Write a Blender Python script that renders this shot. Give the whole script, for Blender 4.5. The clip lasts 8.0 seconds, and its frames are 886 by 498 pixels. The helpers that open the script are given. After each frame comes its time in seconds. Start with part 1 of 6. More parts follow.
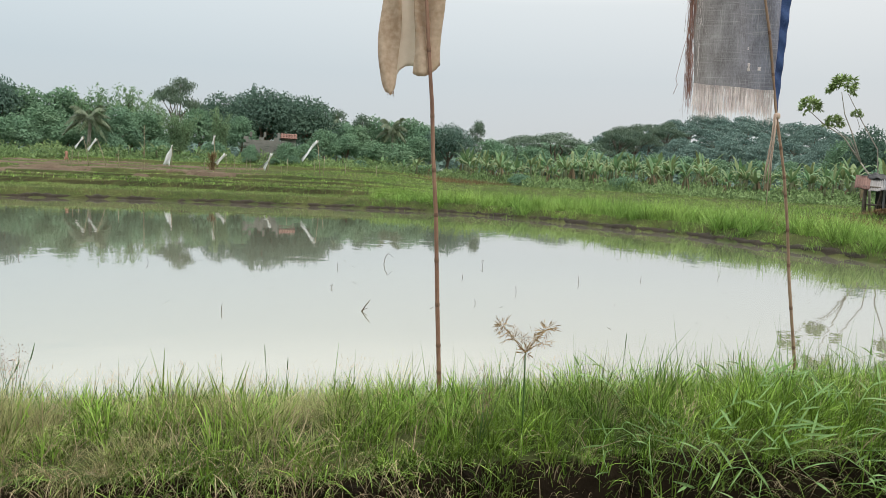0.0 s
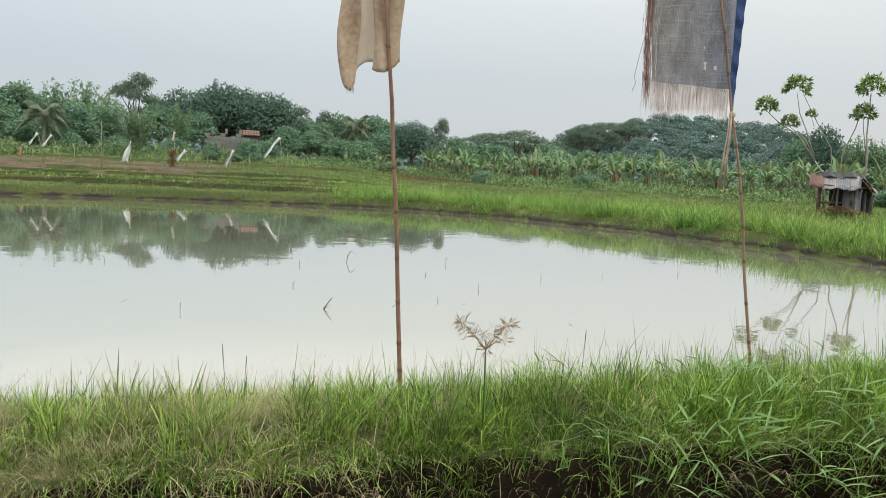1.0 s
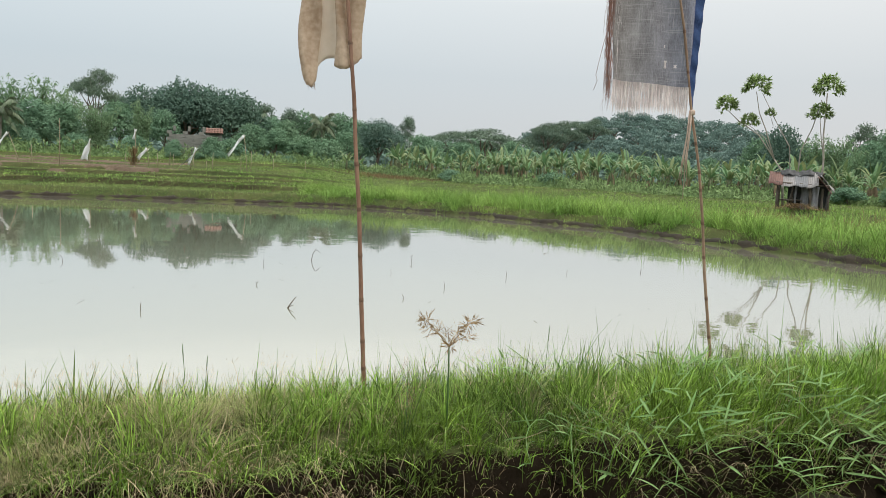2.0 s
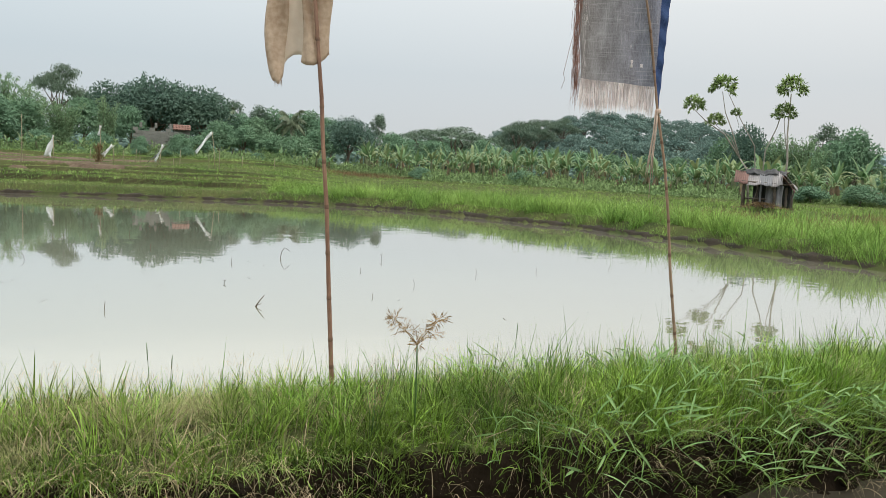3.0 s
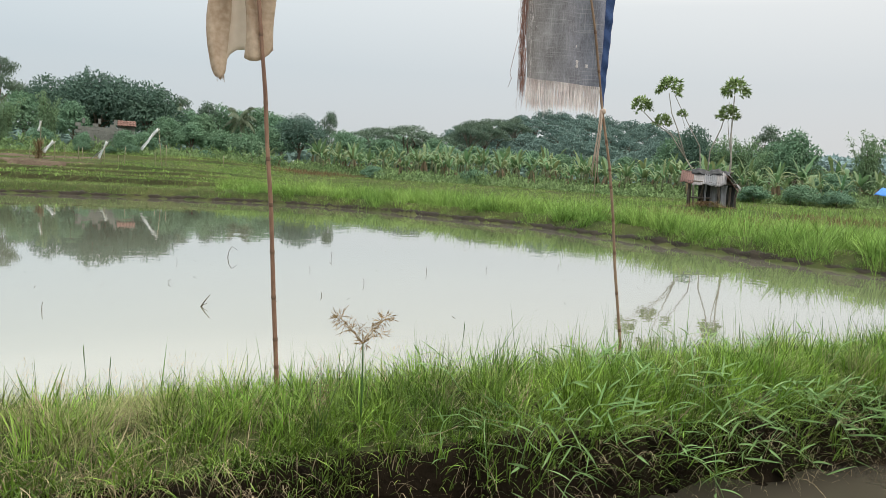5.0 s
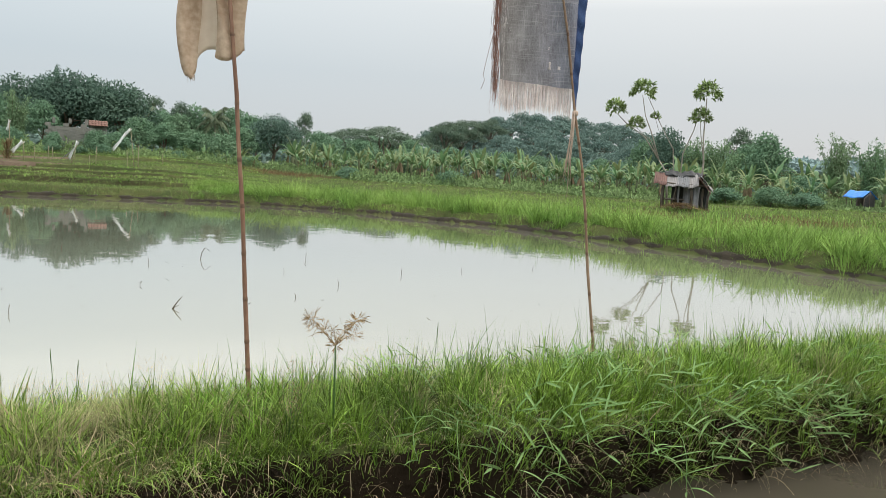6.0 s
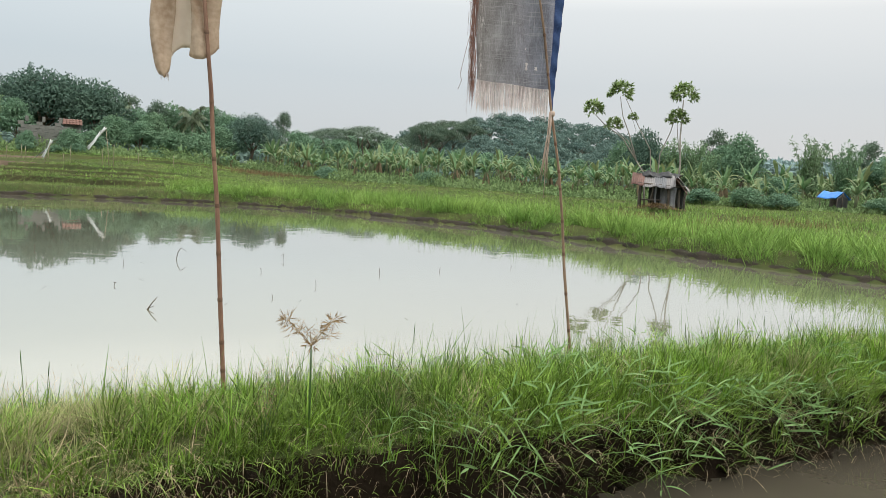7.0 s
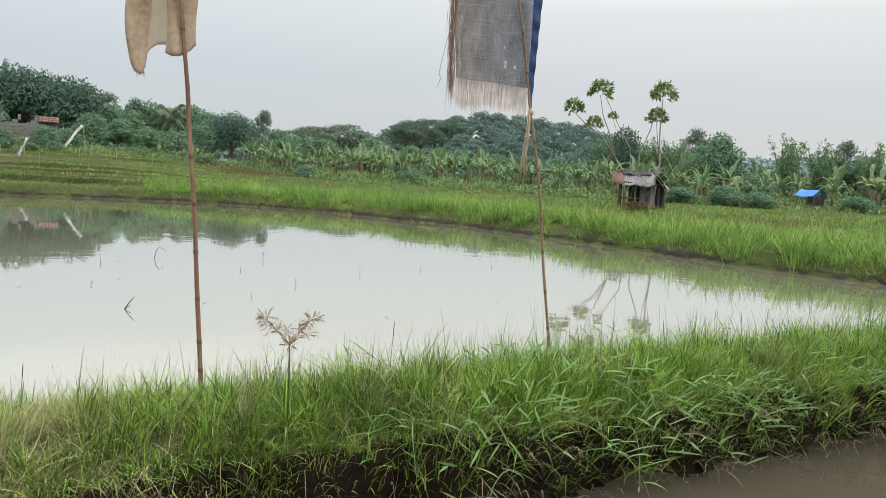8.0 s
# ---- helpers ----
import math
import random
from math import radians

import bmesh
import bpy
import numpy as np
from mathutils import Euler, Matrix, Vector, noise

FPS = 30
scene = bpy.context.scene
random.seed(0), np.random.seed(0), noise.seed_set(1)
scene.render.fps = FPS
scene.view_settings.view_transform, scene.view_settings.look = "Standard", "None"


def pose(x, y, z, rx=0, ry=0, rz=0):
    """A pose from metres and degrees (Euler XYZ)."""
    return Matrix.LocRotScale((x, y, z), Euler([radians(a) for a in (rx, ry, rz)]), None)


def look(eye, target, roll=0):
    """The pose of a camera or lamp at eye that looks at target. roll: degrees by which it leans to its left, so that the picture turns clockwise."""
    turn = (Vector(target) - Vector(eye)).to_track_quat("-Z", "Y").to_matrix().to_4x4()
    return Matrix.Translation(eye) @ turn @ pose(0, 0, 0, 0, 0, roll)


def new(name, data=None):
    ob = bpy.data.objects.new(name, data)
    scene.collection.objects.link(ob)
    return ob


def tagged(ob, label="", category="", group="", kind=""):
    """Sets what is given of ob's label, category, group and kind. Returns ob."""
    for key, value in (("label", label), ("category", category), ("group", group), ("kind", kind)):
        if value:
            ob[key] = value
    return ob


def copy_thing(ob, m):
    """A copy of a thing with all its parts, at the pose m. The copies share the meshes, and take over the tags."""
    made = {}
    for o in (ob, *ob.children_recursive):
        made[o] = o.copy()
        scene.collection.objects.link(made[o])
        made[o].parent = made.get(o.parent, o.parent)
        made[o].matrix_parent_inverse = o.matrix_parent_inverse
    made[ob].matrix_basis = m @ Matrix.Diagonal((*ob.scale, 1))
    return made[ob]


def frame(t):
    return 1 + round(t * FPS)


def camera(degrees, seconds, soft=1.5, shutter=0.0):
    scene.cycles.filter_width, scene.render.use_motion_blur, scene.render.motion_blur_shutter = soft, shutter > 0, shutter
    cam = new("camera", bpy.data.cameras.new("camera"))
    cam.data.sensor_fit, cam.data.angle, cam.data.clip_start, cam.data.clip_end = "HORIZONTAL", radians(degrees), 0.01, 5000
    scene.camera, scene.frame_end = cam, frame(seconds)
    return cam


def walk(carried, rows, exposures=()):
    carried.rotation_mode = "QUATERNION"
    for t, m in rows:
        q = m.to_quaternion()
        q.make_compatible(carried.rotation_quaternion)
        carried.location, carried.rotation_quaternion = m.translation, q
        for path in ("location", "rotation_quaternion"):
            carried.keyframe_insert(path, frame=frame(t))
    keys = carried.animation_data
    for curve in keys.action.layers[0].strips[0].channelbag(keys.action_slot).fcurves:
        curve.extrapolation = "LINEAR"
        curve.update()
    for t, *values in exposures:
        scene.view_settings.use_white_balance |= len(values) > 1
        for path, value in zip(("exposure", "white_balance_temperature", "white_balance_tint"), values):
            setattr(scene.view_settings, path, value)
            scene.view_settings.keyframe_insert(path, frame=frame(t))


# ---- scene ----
# the camera: hand held, turning slowly to the right
cam = camera(60.7, 8.0, soft=0.7)
PATH = [
    (0.0, pose(-0.000, -0.000, 1.800, 84.100, -2.434, 0.000)),
    (0.5, pose(0.016, 0.006, 1.798, 84.067, -2.500, -1.333)),
    (1.0, pose(0.029, 0.012, 1.797, 84.031, -2.556, -2.679)),
    (1.5, pose(0.043, 0.018, 1.794, 84.022, -2.527, -3.978)),
    (3.0, pose(0.072, 0.022, 1.789, 83.968, -2.731, -7.399)),
    (3.5, pose(0.085, 0.025, 1.790, 83.942, -2.838, -8.366)),
    (4.0, pose(0.096, 0.025, 1.788, 83.932, -2.940, -9.239)),
    (4.5, pose(0.105, 0.027, 1.788, 83.972, -2.968, -10.083)),
    (6.0, pose(0.136, 0.024, 1.789, 84.232, -3.137, -12.775)),
    (6.5, pose(0.145, 0.021, 1.788, 84.317, -3.209, -13.595)),
    (7.0, pose(0.154, 0.024, 1.789, 84.330, -3.282, -14.339)),
    (7.5, pose(0.162, 0.021, 1.790, 84.331, -3.308, -15.044)),
    (8.0, pose(0.171, 0.019, 1.788, 84.295, -3.301, -15.738)),
]
walk(cam, PATH)

# ---- light: a bright overcast sky, palest overhead, and a weak broad sun ----
SUN_EL, SUN_AZ = 66.0, 140.0
world = bpy.data.worlds.new("overcast_sky")
scene.world = world
world.use_nodes = True
wn, wl = world.node_tree.nodes, world.node_tree.links
wn.clear()
sky = wn.new("ShaderNodeTexSky")
sky.sky_type, sky.sun_disc = "NISHITA", False
sky.sun_elevation, sky.sun_rotation = radians(SUN_EL), radians(SUN_AZ)
sky.dust_density, sky.air_density = 4.0, 1.0
pale = wn.new("ShaderNodeHueSaturation")
pale.inputs["Saturation"].default_value = 0.25
pale.inputs["Value"].default_value = 0.10
wl.new(sky.outputs[0], pale.inputs["Color"])
coords = wn.new("ShaderNodeTexCoord")
split = wn.new("ShaderNodeSeparateXYZ")
wl.new(coords.outputs["Generated"], split.inputs[0])
ramp = wn.new("ShaderNodeValToRGB")
ramp.color_ramp.elements[0].position, ramp.color_ramp.elements[0].color = 0.0, (0.68, 0.695, 0.70, 1)
ramp.color_ramp.elements[1].position, ramp.color_ramp.elements[1].color = 1.0, (1.0, 1.0, 0.99, 1)
for at_z, colour in ((0.12, (0.57, 0.615, 0.64, 1)), (0.21, (0.60, 0.635, 0.65, 1)), (0.26, (0.80, 0.81, 0.80, 1)), (0.42, (0.90, 0.91, 0.90, 1))):
    e = ramp.color_ramp.elements.new(at_z)
    e.color = colour
wl.new(split.outputs["Z"], ramp.inputs[0])
lift = wn.new("ShaderNodeMath")
lift.operation, lift.use_clamp = "MULTIPLY_ADD", False
lift.inputs[1].default_value, lift.inputs[2].default_value = 1.75, 1.0
wl.new(split.outputs["Z"], lift.inputs[0])
cloud = wn.new("ShaderNodeVectorMath")
cloud.operation = "SCALE"
# cooler towards the west, warmer and paler towards the east
side = wn.new("ShaderNodeMapRange")
side.inputs["From Min"].default_value, side.inputs["From Max"].default_value = -0.5, 0.7
wl.new(split.outputs["X"], side.inputs["Value"])
hue = wn.new("ShaderNodeMix")
hue.data_type = "RGBA"
hue.inputs["A"].default_value, hue.inputs["B"].default_value = (0.90, 0.955, 0.985, 1), (1.05, 1.02, 1.005, 1)
wl.new(side.outputs["Result"], hue.inputs["Factor"])
tinted = wn.new("ShaderNodeVectorMath")
tinted.operation = "MULTIPLY"
wl.new(ramp.outputs[0], tinted.inputs[0])
wl.new(hue.outputs["Result"], tinted.inputs[1])
wl.new(tinted.outputs[0], cloud.inputs[0])
wl.new(lift.outputs[0], cloud.inputs["Scale"])
both = wn.new("ShaderNodeMix")
both.data_type = "RGBA"
both.inputs["Factor"].default_value = 0.93
wl.new(pale.outputs[0], both.inputs["A"])
wl.new(cloud.outputs[0], both.inputs["B"])
back = wn.new("ShaderNodeBackground")
back.inputs["Strength"].default_value = 0.97
wl.new(both.outputs["Result"], back.inputs["Color"])
wout = wn.new("ShaderNodeOutputWorld")
wl.new(back.outputs[0], wout.inputs["Surface"])

sun = new("sun", bpy.data.lights.new("sun", "SUN"))
sun.data.energy, sun.data.angle, sun.data.color = 1.4, radians(16), (1.0, 0.96, 0.9)
sun_from = Vector((math.sin(radians(SUN_AZ)) * math.cos(radians(SUN_EL)),
                   math.cos(radians(SUN_AZ)) * math.cos(radians(SUN_EL)), math.sin(radians(SUN_EL))))
sun.matrix_world = look(sun_from * 60, (0, 0, 0))


# ---- materials ----
def mat(name, a, b, rough=0.8, scale=3.0, bump=0.0, bscale=40.0, island=0.0, trans=0.0, spec=0.3,
        metal=0.0, each=0.0, contrast=0.5, holes=0.0, stretch=(1, 1, 1)):
    """Two colours mixed by noise at two scales, with relief, and with a shift per leaf (island) and per thing (each)."""
    m = bpy.data.materials.new(name)
    m.use_nodes = True
    n, l = m.node_tree.nodes, m.node_tree.links
    bsdf = n["Principled BSDF"]
    tc = n.new("ShaderNodeTexCoord")
    mp = n.new("ShaderNodeMapping")
    mp.inputs["Scale"].default_value = stretch
    l.new(tc.outputs["Object"], mp.inputs[0])
    n1 = n.new("ShaderNodeTexNoise")
    n1.inputs["Scale"].default_value, n1.inputs["Detail"].default_value = scale, 5
    n2 = n.new("ShaderNodeTexNoise")
    n2.inputs["Scale"].default_value, n2.inputs["Detail"].default_value = scale * 9, 4
    l.new(mp.outputs[0], n1.inputs["Vector"])
    l.new(mp.outputs[0], n2.inputs["Vector"])
    avg = n.new("ShaderNodeMath")
    avg.operation = "MULTIPLY_ADD"
    avg.inputs[1].default_value = 0.4
    half = n.new("ShaderNodeMath")
    half.operation = "MULTIPLY"
    half.inputs[1].default_value = 0.6
    l.new(n2.outputs["Fac"], avg.inputs[0])
    l.new(n1.outputs["Fac"], half.inputs[0])
    l.new(half.outputs[0], avg.inputs[2])
    rng = n.new("ShaderNodeMapRange")
    rng.inputs["From Min"].default_value, rng.inputs["From Max"].default_value = 0.5 - contrast / 3, 0.5 + contrast / 3
    l.new(avg.outputs[0], rng.inputs["Value"])
    mix = n.new("ShaderNodeMix")
    mix.data_type = "RGBA"
    mix.inputs["A"].default_value, mix.inputs["B"].default_value = (*a, 1), (*b, 1)
    l.new(rng.outputs["Result"], mix.inputs["Factor"])
    colour = mix.outputs["Result"]
    if island or each:
        hsv = n.new("ShaderNodeHueSaturation")
        geo, info = n.new("ShaderNodeNewGeometry"), n.new("ShaderNodeObjectInfo")
        for src, amount, socket, base in ((geo.outputs["Random Per Island"], island, "Value", 1.0),
                                          (info.outputs["Random"], each, "Hue", 0.5)):
            mr = n.new("ShaderNodeMapRange")
            if socket == "Value":
                mr.inputs["To Min"].default_value, mr.inputs["To Max"].default_value = base - amount, base + amount
            else:
                mr.inputs["To Min"].default_value, mr.inputs["To Max"].default_value = base - amount * 0.1, base + amount * 0.1
            l.new(src, mr.inputs["Value"])
            l.new(mr.outputs["Result"], hsv.inputs[socket])
        l.new(colour, hsv.inputs["Color"])
        colour = hsv.outputs["Color"]
    l.new(colour, bsdf.inputs["Base Color"])
    bsdf.inputs["Roughness"].default_value = rough
    bsdf.inputs["Metallic"].default_value = metal
    bsdf.inputs["Specular IOR Level"].default_value = spec
    if bump:
        n3 = n.new("ShaderNodeTexNoise")
        n3.inputs["Scale"].default_value, n3.inputs["Detail"].default_value = bscale, 6
        l.new(mp.outputs[0], n3.inputs["Vector"])
        bp = n.new("ShaderNodeBump")
        bp.inputs["Strength"].default_value, bp.inputs["Distance"].default_value = bump, 0.4 / bscale
        l.new(n3.outputs["Fac"], bp.inputs["Height"])
        l.new(bp.outputs[0], bsdf.inputs["Normal"])
    shader = bsdf.outputs[0]
    if trans:
        tl = n.new("ShaderNodeBsdfTranslucent")
        l.new(colour, tl.inputs["Color"])
        ms = n.new("ShaderNodeMixShader")
        ms.inputs[0].default_value = trans
        l.new(shader, ms.inputs[1])
        l.new(tl.outputs[0], ms.inputs[2])
        shader = ms.outputs[0]
    if holes:
        tp = n.new("ShaderNodeBsdfTransparent")
        ms = n.new("ShaderNodeMixShader")
        ms.inputs[0].default_value = holes
        l.new(shader, ms.inputs[1])
        l.new(tp.outputs[0], ms.inputs[2])
        shader = ms.outputs[0]
    l.new(shader, n["Material Output"].inputs["Surface"])
    return m


def water_mat(name, a, b, ripple, coat=1.0, ior=1.7):
    """Turbid water: silt-coloured body under a mirror-like skin with faint ripples."""
    m = mat(name, a, b, rough=0.04, scale=0.12, spec=0.5, contrast=0.9)
    n, l = m.node_tree.nodes, m.node_tree.links
    bsdf = n["Principled BSDF"]
    bsdf.inputs["IOR"].default_value = ior
    bsdf.inputs["Coat Weight"].default_value, bsdf.inputs["Coat IOR"].default_value = coat, 1.7
    bsdf.inputs["Coat Roughness"].default_value = 0.02
    tc, wave = n.new("ShaderNodeTexCoord"), n.new("ShaderNodeTexNoise")
    wave.inputs["Scale"].default_value, wave.inputs["Detail"].default_value = 1.6, 3
    l.new(tc.outputs["Object"], wave.inputs["Vector"])
    bp = n.new("ShaderNodeBump")
    bp.inputs["Strength"].default_value, bp.inputs["Distance"].default_value = ripple, 0.05
    l.new(wave.outputs["Fac"], bp.inputs["Height"])
    # wind-ruffled patches among glassy ones
    puff, calm = n.new("ShaderNodeTexNoise"), n.new("ShaderNodeMapRange")
    puff.inputs["Scale"].default_value, puff.inputs["Detail"].default_value = 0.35, 4
    l.new(tc.outputs["Object"], puff.inputs["Vector"])
    calm.inputs["From Min"].default_value, calm.inputs["From Max"].default_value = 0.42, 0.62
    calm.inputs["To Min"].default_value, calm.inputs["To Max"].default_value = ripple * 0.3, ripple * 1.6
    l.new(puff.outputs["Fac"], calm.inputs["Value"])
    l.new(calm.outputs["Result"], bp.inputs["Strength"])
    l.new(bp.outputs[0], bsdf.inputs["Normal"])
    l.new(bp.outputs[0], bsdf.inputs["Coat Normal"])
    return m


def ground_mat(name):
    """Turf on level ground, wet mud wherever the ground is steep."""
    m = mat(name, (0.035, 0.052, 0.018), (0.085, 0.088, 0.034), rough=0.97, scale=0.5, bump=0.7, bscale=9, spec=0.04)
    n, l = m.node_tree.nodes, m.node_tree.links
    bsdf = n["Principled BSDF"]
    turf = bsdf.inputs["Base Color"].links[0].from_socket
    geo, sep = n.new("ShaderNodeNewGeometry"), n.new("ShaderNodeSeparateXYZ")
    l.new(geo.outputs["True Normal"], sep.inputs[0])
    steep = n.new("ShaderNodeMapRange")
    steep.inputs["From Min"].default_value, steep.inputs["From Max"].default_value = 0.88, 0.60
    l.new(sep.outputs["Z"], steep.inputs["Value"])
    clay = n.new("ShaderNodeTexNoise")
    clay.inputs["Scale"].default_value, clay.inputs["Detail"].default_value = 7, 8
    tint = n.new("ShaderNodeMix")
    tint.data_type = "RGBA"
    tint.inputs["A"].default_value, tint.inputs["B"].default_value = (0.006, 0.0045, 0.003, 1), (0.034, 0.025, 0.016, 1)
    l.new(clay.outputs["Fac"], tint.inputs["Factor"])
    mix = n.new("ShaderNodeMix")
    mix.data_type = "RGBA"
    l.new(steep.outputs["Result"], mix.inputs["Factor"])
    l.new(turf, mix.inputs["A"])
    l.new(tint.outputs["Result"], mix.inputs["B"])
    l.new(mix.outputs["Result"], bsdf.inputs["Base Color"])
    return m


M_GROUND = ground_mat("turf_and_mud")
M_POND = water_mat("silty_pond_water", (0.25, 0.242, 0.175), (0.29, 0.278, 0.205), 0.05)
M_DITCH = water_mat("muddy_ditch_water", (0.062, 0.055, 0.040), (0.085, 0.074, 0.053), 0.10, 0.0, 1.33)
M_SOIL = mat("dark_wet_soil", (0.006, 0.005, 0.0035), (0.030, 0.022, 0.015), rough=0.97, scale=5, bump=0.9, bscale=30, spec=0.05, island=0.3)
M_BED = mat("ploughed_brown_soil", (0.070, 0.048, 0.034), (0.15, 0.115, 0.080), rough=0.95, scale=0.8, bump=0.8, bscale=6, spec=0.1)
M_GRASS = mat("bank_grass", (0.056, 0.122, 0.016), (0.225, 0.315, 0.060), rough=0.55, scale=1.3, island=0.75, trans=0.16, spec=0.22)
M_LUSH = mat("lush_grass", (0.088, 0.195, 0.022), (0.280, 0.405, 0.070), rough=0.5, scale=1.5, island=0.65, trans=0.18, spec=0.25)
M_TALL = mat("tall_thin_grass", (0.065, 0.15, 0.032), (0.17, 0.265, 0.075), rough=0.6, scale=2, island=0.4, trans=0.3, spec=0.1)
M_STRAW = mat("dry_straw", (0.27, 0.205, 0.12), (0.50, 0.41, 0.27), rough=0.8, scale=3, island=0.4, trans=0.2, spec=0.1)
M_FIELD = mat("field_grass", (0.122, 0.235, 0.048), (0.285, 0.405, 0.105), rough=0.6, scale=0.5, island=0.5, trans=0.22, spec=0.1)
M_FIELD2 = mat("dull_field_grass", (0.115, 0.185, 0.055), (0.235, 0.285, 0.105), rough=0.7, scale=0.25, island=0.35, trans=0.3, spec=0.1)
M_RUST = mat("withered_grass", (0.13, 0.085, 0.045), (0.24, 0.17, 0.09), rough=0.8, scale=1, island=0.4, trans=0.2, spec=0.1)
M_SHOOT = mat("creeping_grass_leaf", (0.157, 0.302, 0.090), (0.314, 0.459, 0.190), rough=0.6, scale=6, island=0.3, trans=0.35, spec=0.15)
M_BAMBOO = mat("weathered_bamboo", (0.115, 0.055, 0.037), (0.30, 0.175, 0.115), rough=0.5, scale=5, bump=0.4, bscale=60, stretch=(1, 1, 0.25))
M_NODE = mat("bamboo_node", (0.09, 0.05, 0.035), (0.20, 0.12, 0.075), rough=0.7, scale=20)
M_TWIGPOLE = mat("pale_brown_bamboo", (0.16, 0.095, 0.062), (0.34, 0.235, 0.155), rough=0.6, scale=6, bump=0.4, bscale=70, stretch=(1, 1, 0.3))
M_BROWNCLOTH = mat("stained_beige_cloth", (0.43, 0.315, 0.22), (0.69, 0.575, 0.455), rough=0.95, scale=3.2, bump=0.25, bscale=220, trans=0.45, spec=0.1, contrast=0.4)
M_PALECLOTH = mat("pale_beige_cloth", (0.70, 0.62, 0.53), (0.80, 0.73, 0.645), rough=0.95, scale=3, bump=0.2, bscale=220, trans=0.4, spec=0.1)


def sack_mat(name):
    """Worn open weave: warm grey turning bluish across its width, with pale slubs along both threads and dark soiling."""
    m = mat(name, (0.185, 0.165, 0.155), (0.43, 0.40, 0.385), rough=0.95, scale=7, bump=0.9, bscale=140, trans=0.3, spec=0.1, contrast=0.55, holes=0.09, stretch=(2, 2, 0.8))
    n, l = m.node_tree.nodes, m.node_tree.links
    bsdf = n["Principled BSDF"]
    colour = bsdf.inputs["Base Color"].links[0].from_socket
    tc, sep, across = n.new("ShaderNodeTexCoord"), n.new("ShaderNodeSeparateXYZ"), n.new("ShaderNodeMapRange")
    l.new(tc.outputs["Object"], sep.inputs[0])
    across.inputs["From Min"].default_value, across.inputs["From Max"].default_value = -1.0, -0.45
    l.new(sep.outputs["X"], across.inputs["Value"])
    blue = n.new("ShaderNodeMix")
    blue.data_type, blue.blend_type = "RGBA", "MULTIPLY"
    blue.inputs["B"].default_value = (0.80, 0.90, 1.16, 1)
    l.new(across.outputs["Result"], blue.inputs["Factor"])
    l.new(colour, blue.inputs["A"])
    colour = blue.outputs["Result"]
    for stretch in ((3, 3, 160), (190, 3, 4)):
        mp, thread, pick, slub = n.new("ShaderNodeMapping"), n.new("ShaderNodeTexNoise"), n.new("ShaderNodeMapRange"), n.new("ShaderNodeMix")
        mp.inputs["Scale"].default_value = stretch
        thread.inputs["Scale"].default_value, thread.inputs["Detail"].default_value = 1.0, 3
        pick.inputs["From Min"].default_value, pick.inputs["From Max"].default_value = 0.56, 0.74
        pick.inputs["To Max"].default_value = 0.75
        slub.data_type = "RGBA"
        slub.inputs["B"].default_value = (0.66, 0.63, 0.63, 1)
        l.new(tc.outputs["Object"], mp.inputs[0])
        l.new(mp.outputs[0], thread.inputs["Vector"])
        l.new(thread.outputs["Fac"], pick.inputs["Value"])
        l.new(pick.outputs["Result"], slub.inputs["Factor"])
        l.new(colour, slub.inputs["A"])
        colour = slub.outputs["Result"]
    l.new(colour, bsdf.inputs["Base Color"])
    return m


M_SACK = sack_mat("grey_woven_sackcloth")
M_HAY = mat("yellowing_fine_grass", (0.22, 0.24, 0.095), (0.45, 0.43, 0.22), rough=0.75, scale=2, island=0.45, trans=0.25, spec=0.12)
M_MUD = mat("wet_brown_mud", (0.009, 0.007, 0.005), (0.045, 0.034, 0.020), rough=0.85, scale=2.5, bump=0.8, bscale=14, spec=0.3, contrast=0.7)
M_SEEDHEAD = mat("reddish_seed_head", (0.13, 0.075, 0.05), (0.27, 0.17, 0.12), rough=0.85, scale=8, island=0.4, trans=0.2)
M_THREAD = mat("loose_pale_thread", (0.66, 0.58, 0.56), (0.88, 0.83, 0.81), rough=0.9, scale=9, island=0.25, trans=0.3)
M_REDTHREAD = mat("loose_brown_thread", (0.20, 0.10, 0.075), (0.36, 0.21, 0.165), rough=0.9, scale=9, island=0.3, trans=0.2)
M_DENIM = mat("blue_selvedge_cloth", (0.012, 0.026, 0.080), (0.055, 0.10, 0.23), rough=0.9, scale=14, bump=0.4, bscale=160)
M_CORD = mat("frayed_cord", (0.33, 0.24, 0.185), (0.52, 0.42, 0.34), rough=0.9, scale=12, island=0.2)
M_WHITE = mat("white_plastic_sheet", (0.70, 0.72, 0.72), (0.82, 0.83, 0.82), rough=0.5, scale=2, trans=0.3)
M_PINK = mat("faded_orange_cloth", (0.36, 0.18, 0.13), (0.48, 0.27, 0.20), rough=0.9, scale=4)
M_STAKE = mat("grey_bamboo_stake", (0.24, 0.20, 0.13), (0.38, 0.33, 0.23), rough=0.8, scale=3)
M_REED = mat("dead_reed", (0.045, 0.035, 0.022), (0.11, 0.085, 0.05), rough=0.7, scale=8)
M_SEDGE = mat("sedge_stem", (0.035, 0.085, 0.022), (0.075, 0.14, 0.038), rough=0.4, scale=8)
M_SPIKE = mat("sedge_spikelet", (0.17, 0.10, 0.042), (0.33, 0.225, 0.11), rough=0.8, scale=20, island=0.35, trans=0.25)
M_BARK = mat("bark", (0.075, 0.058, 0.042), (0.17, 0.14, 0.11), rough=0.9, scale=3, bump=0.6, bscale=14)
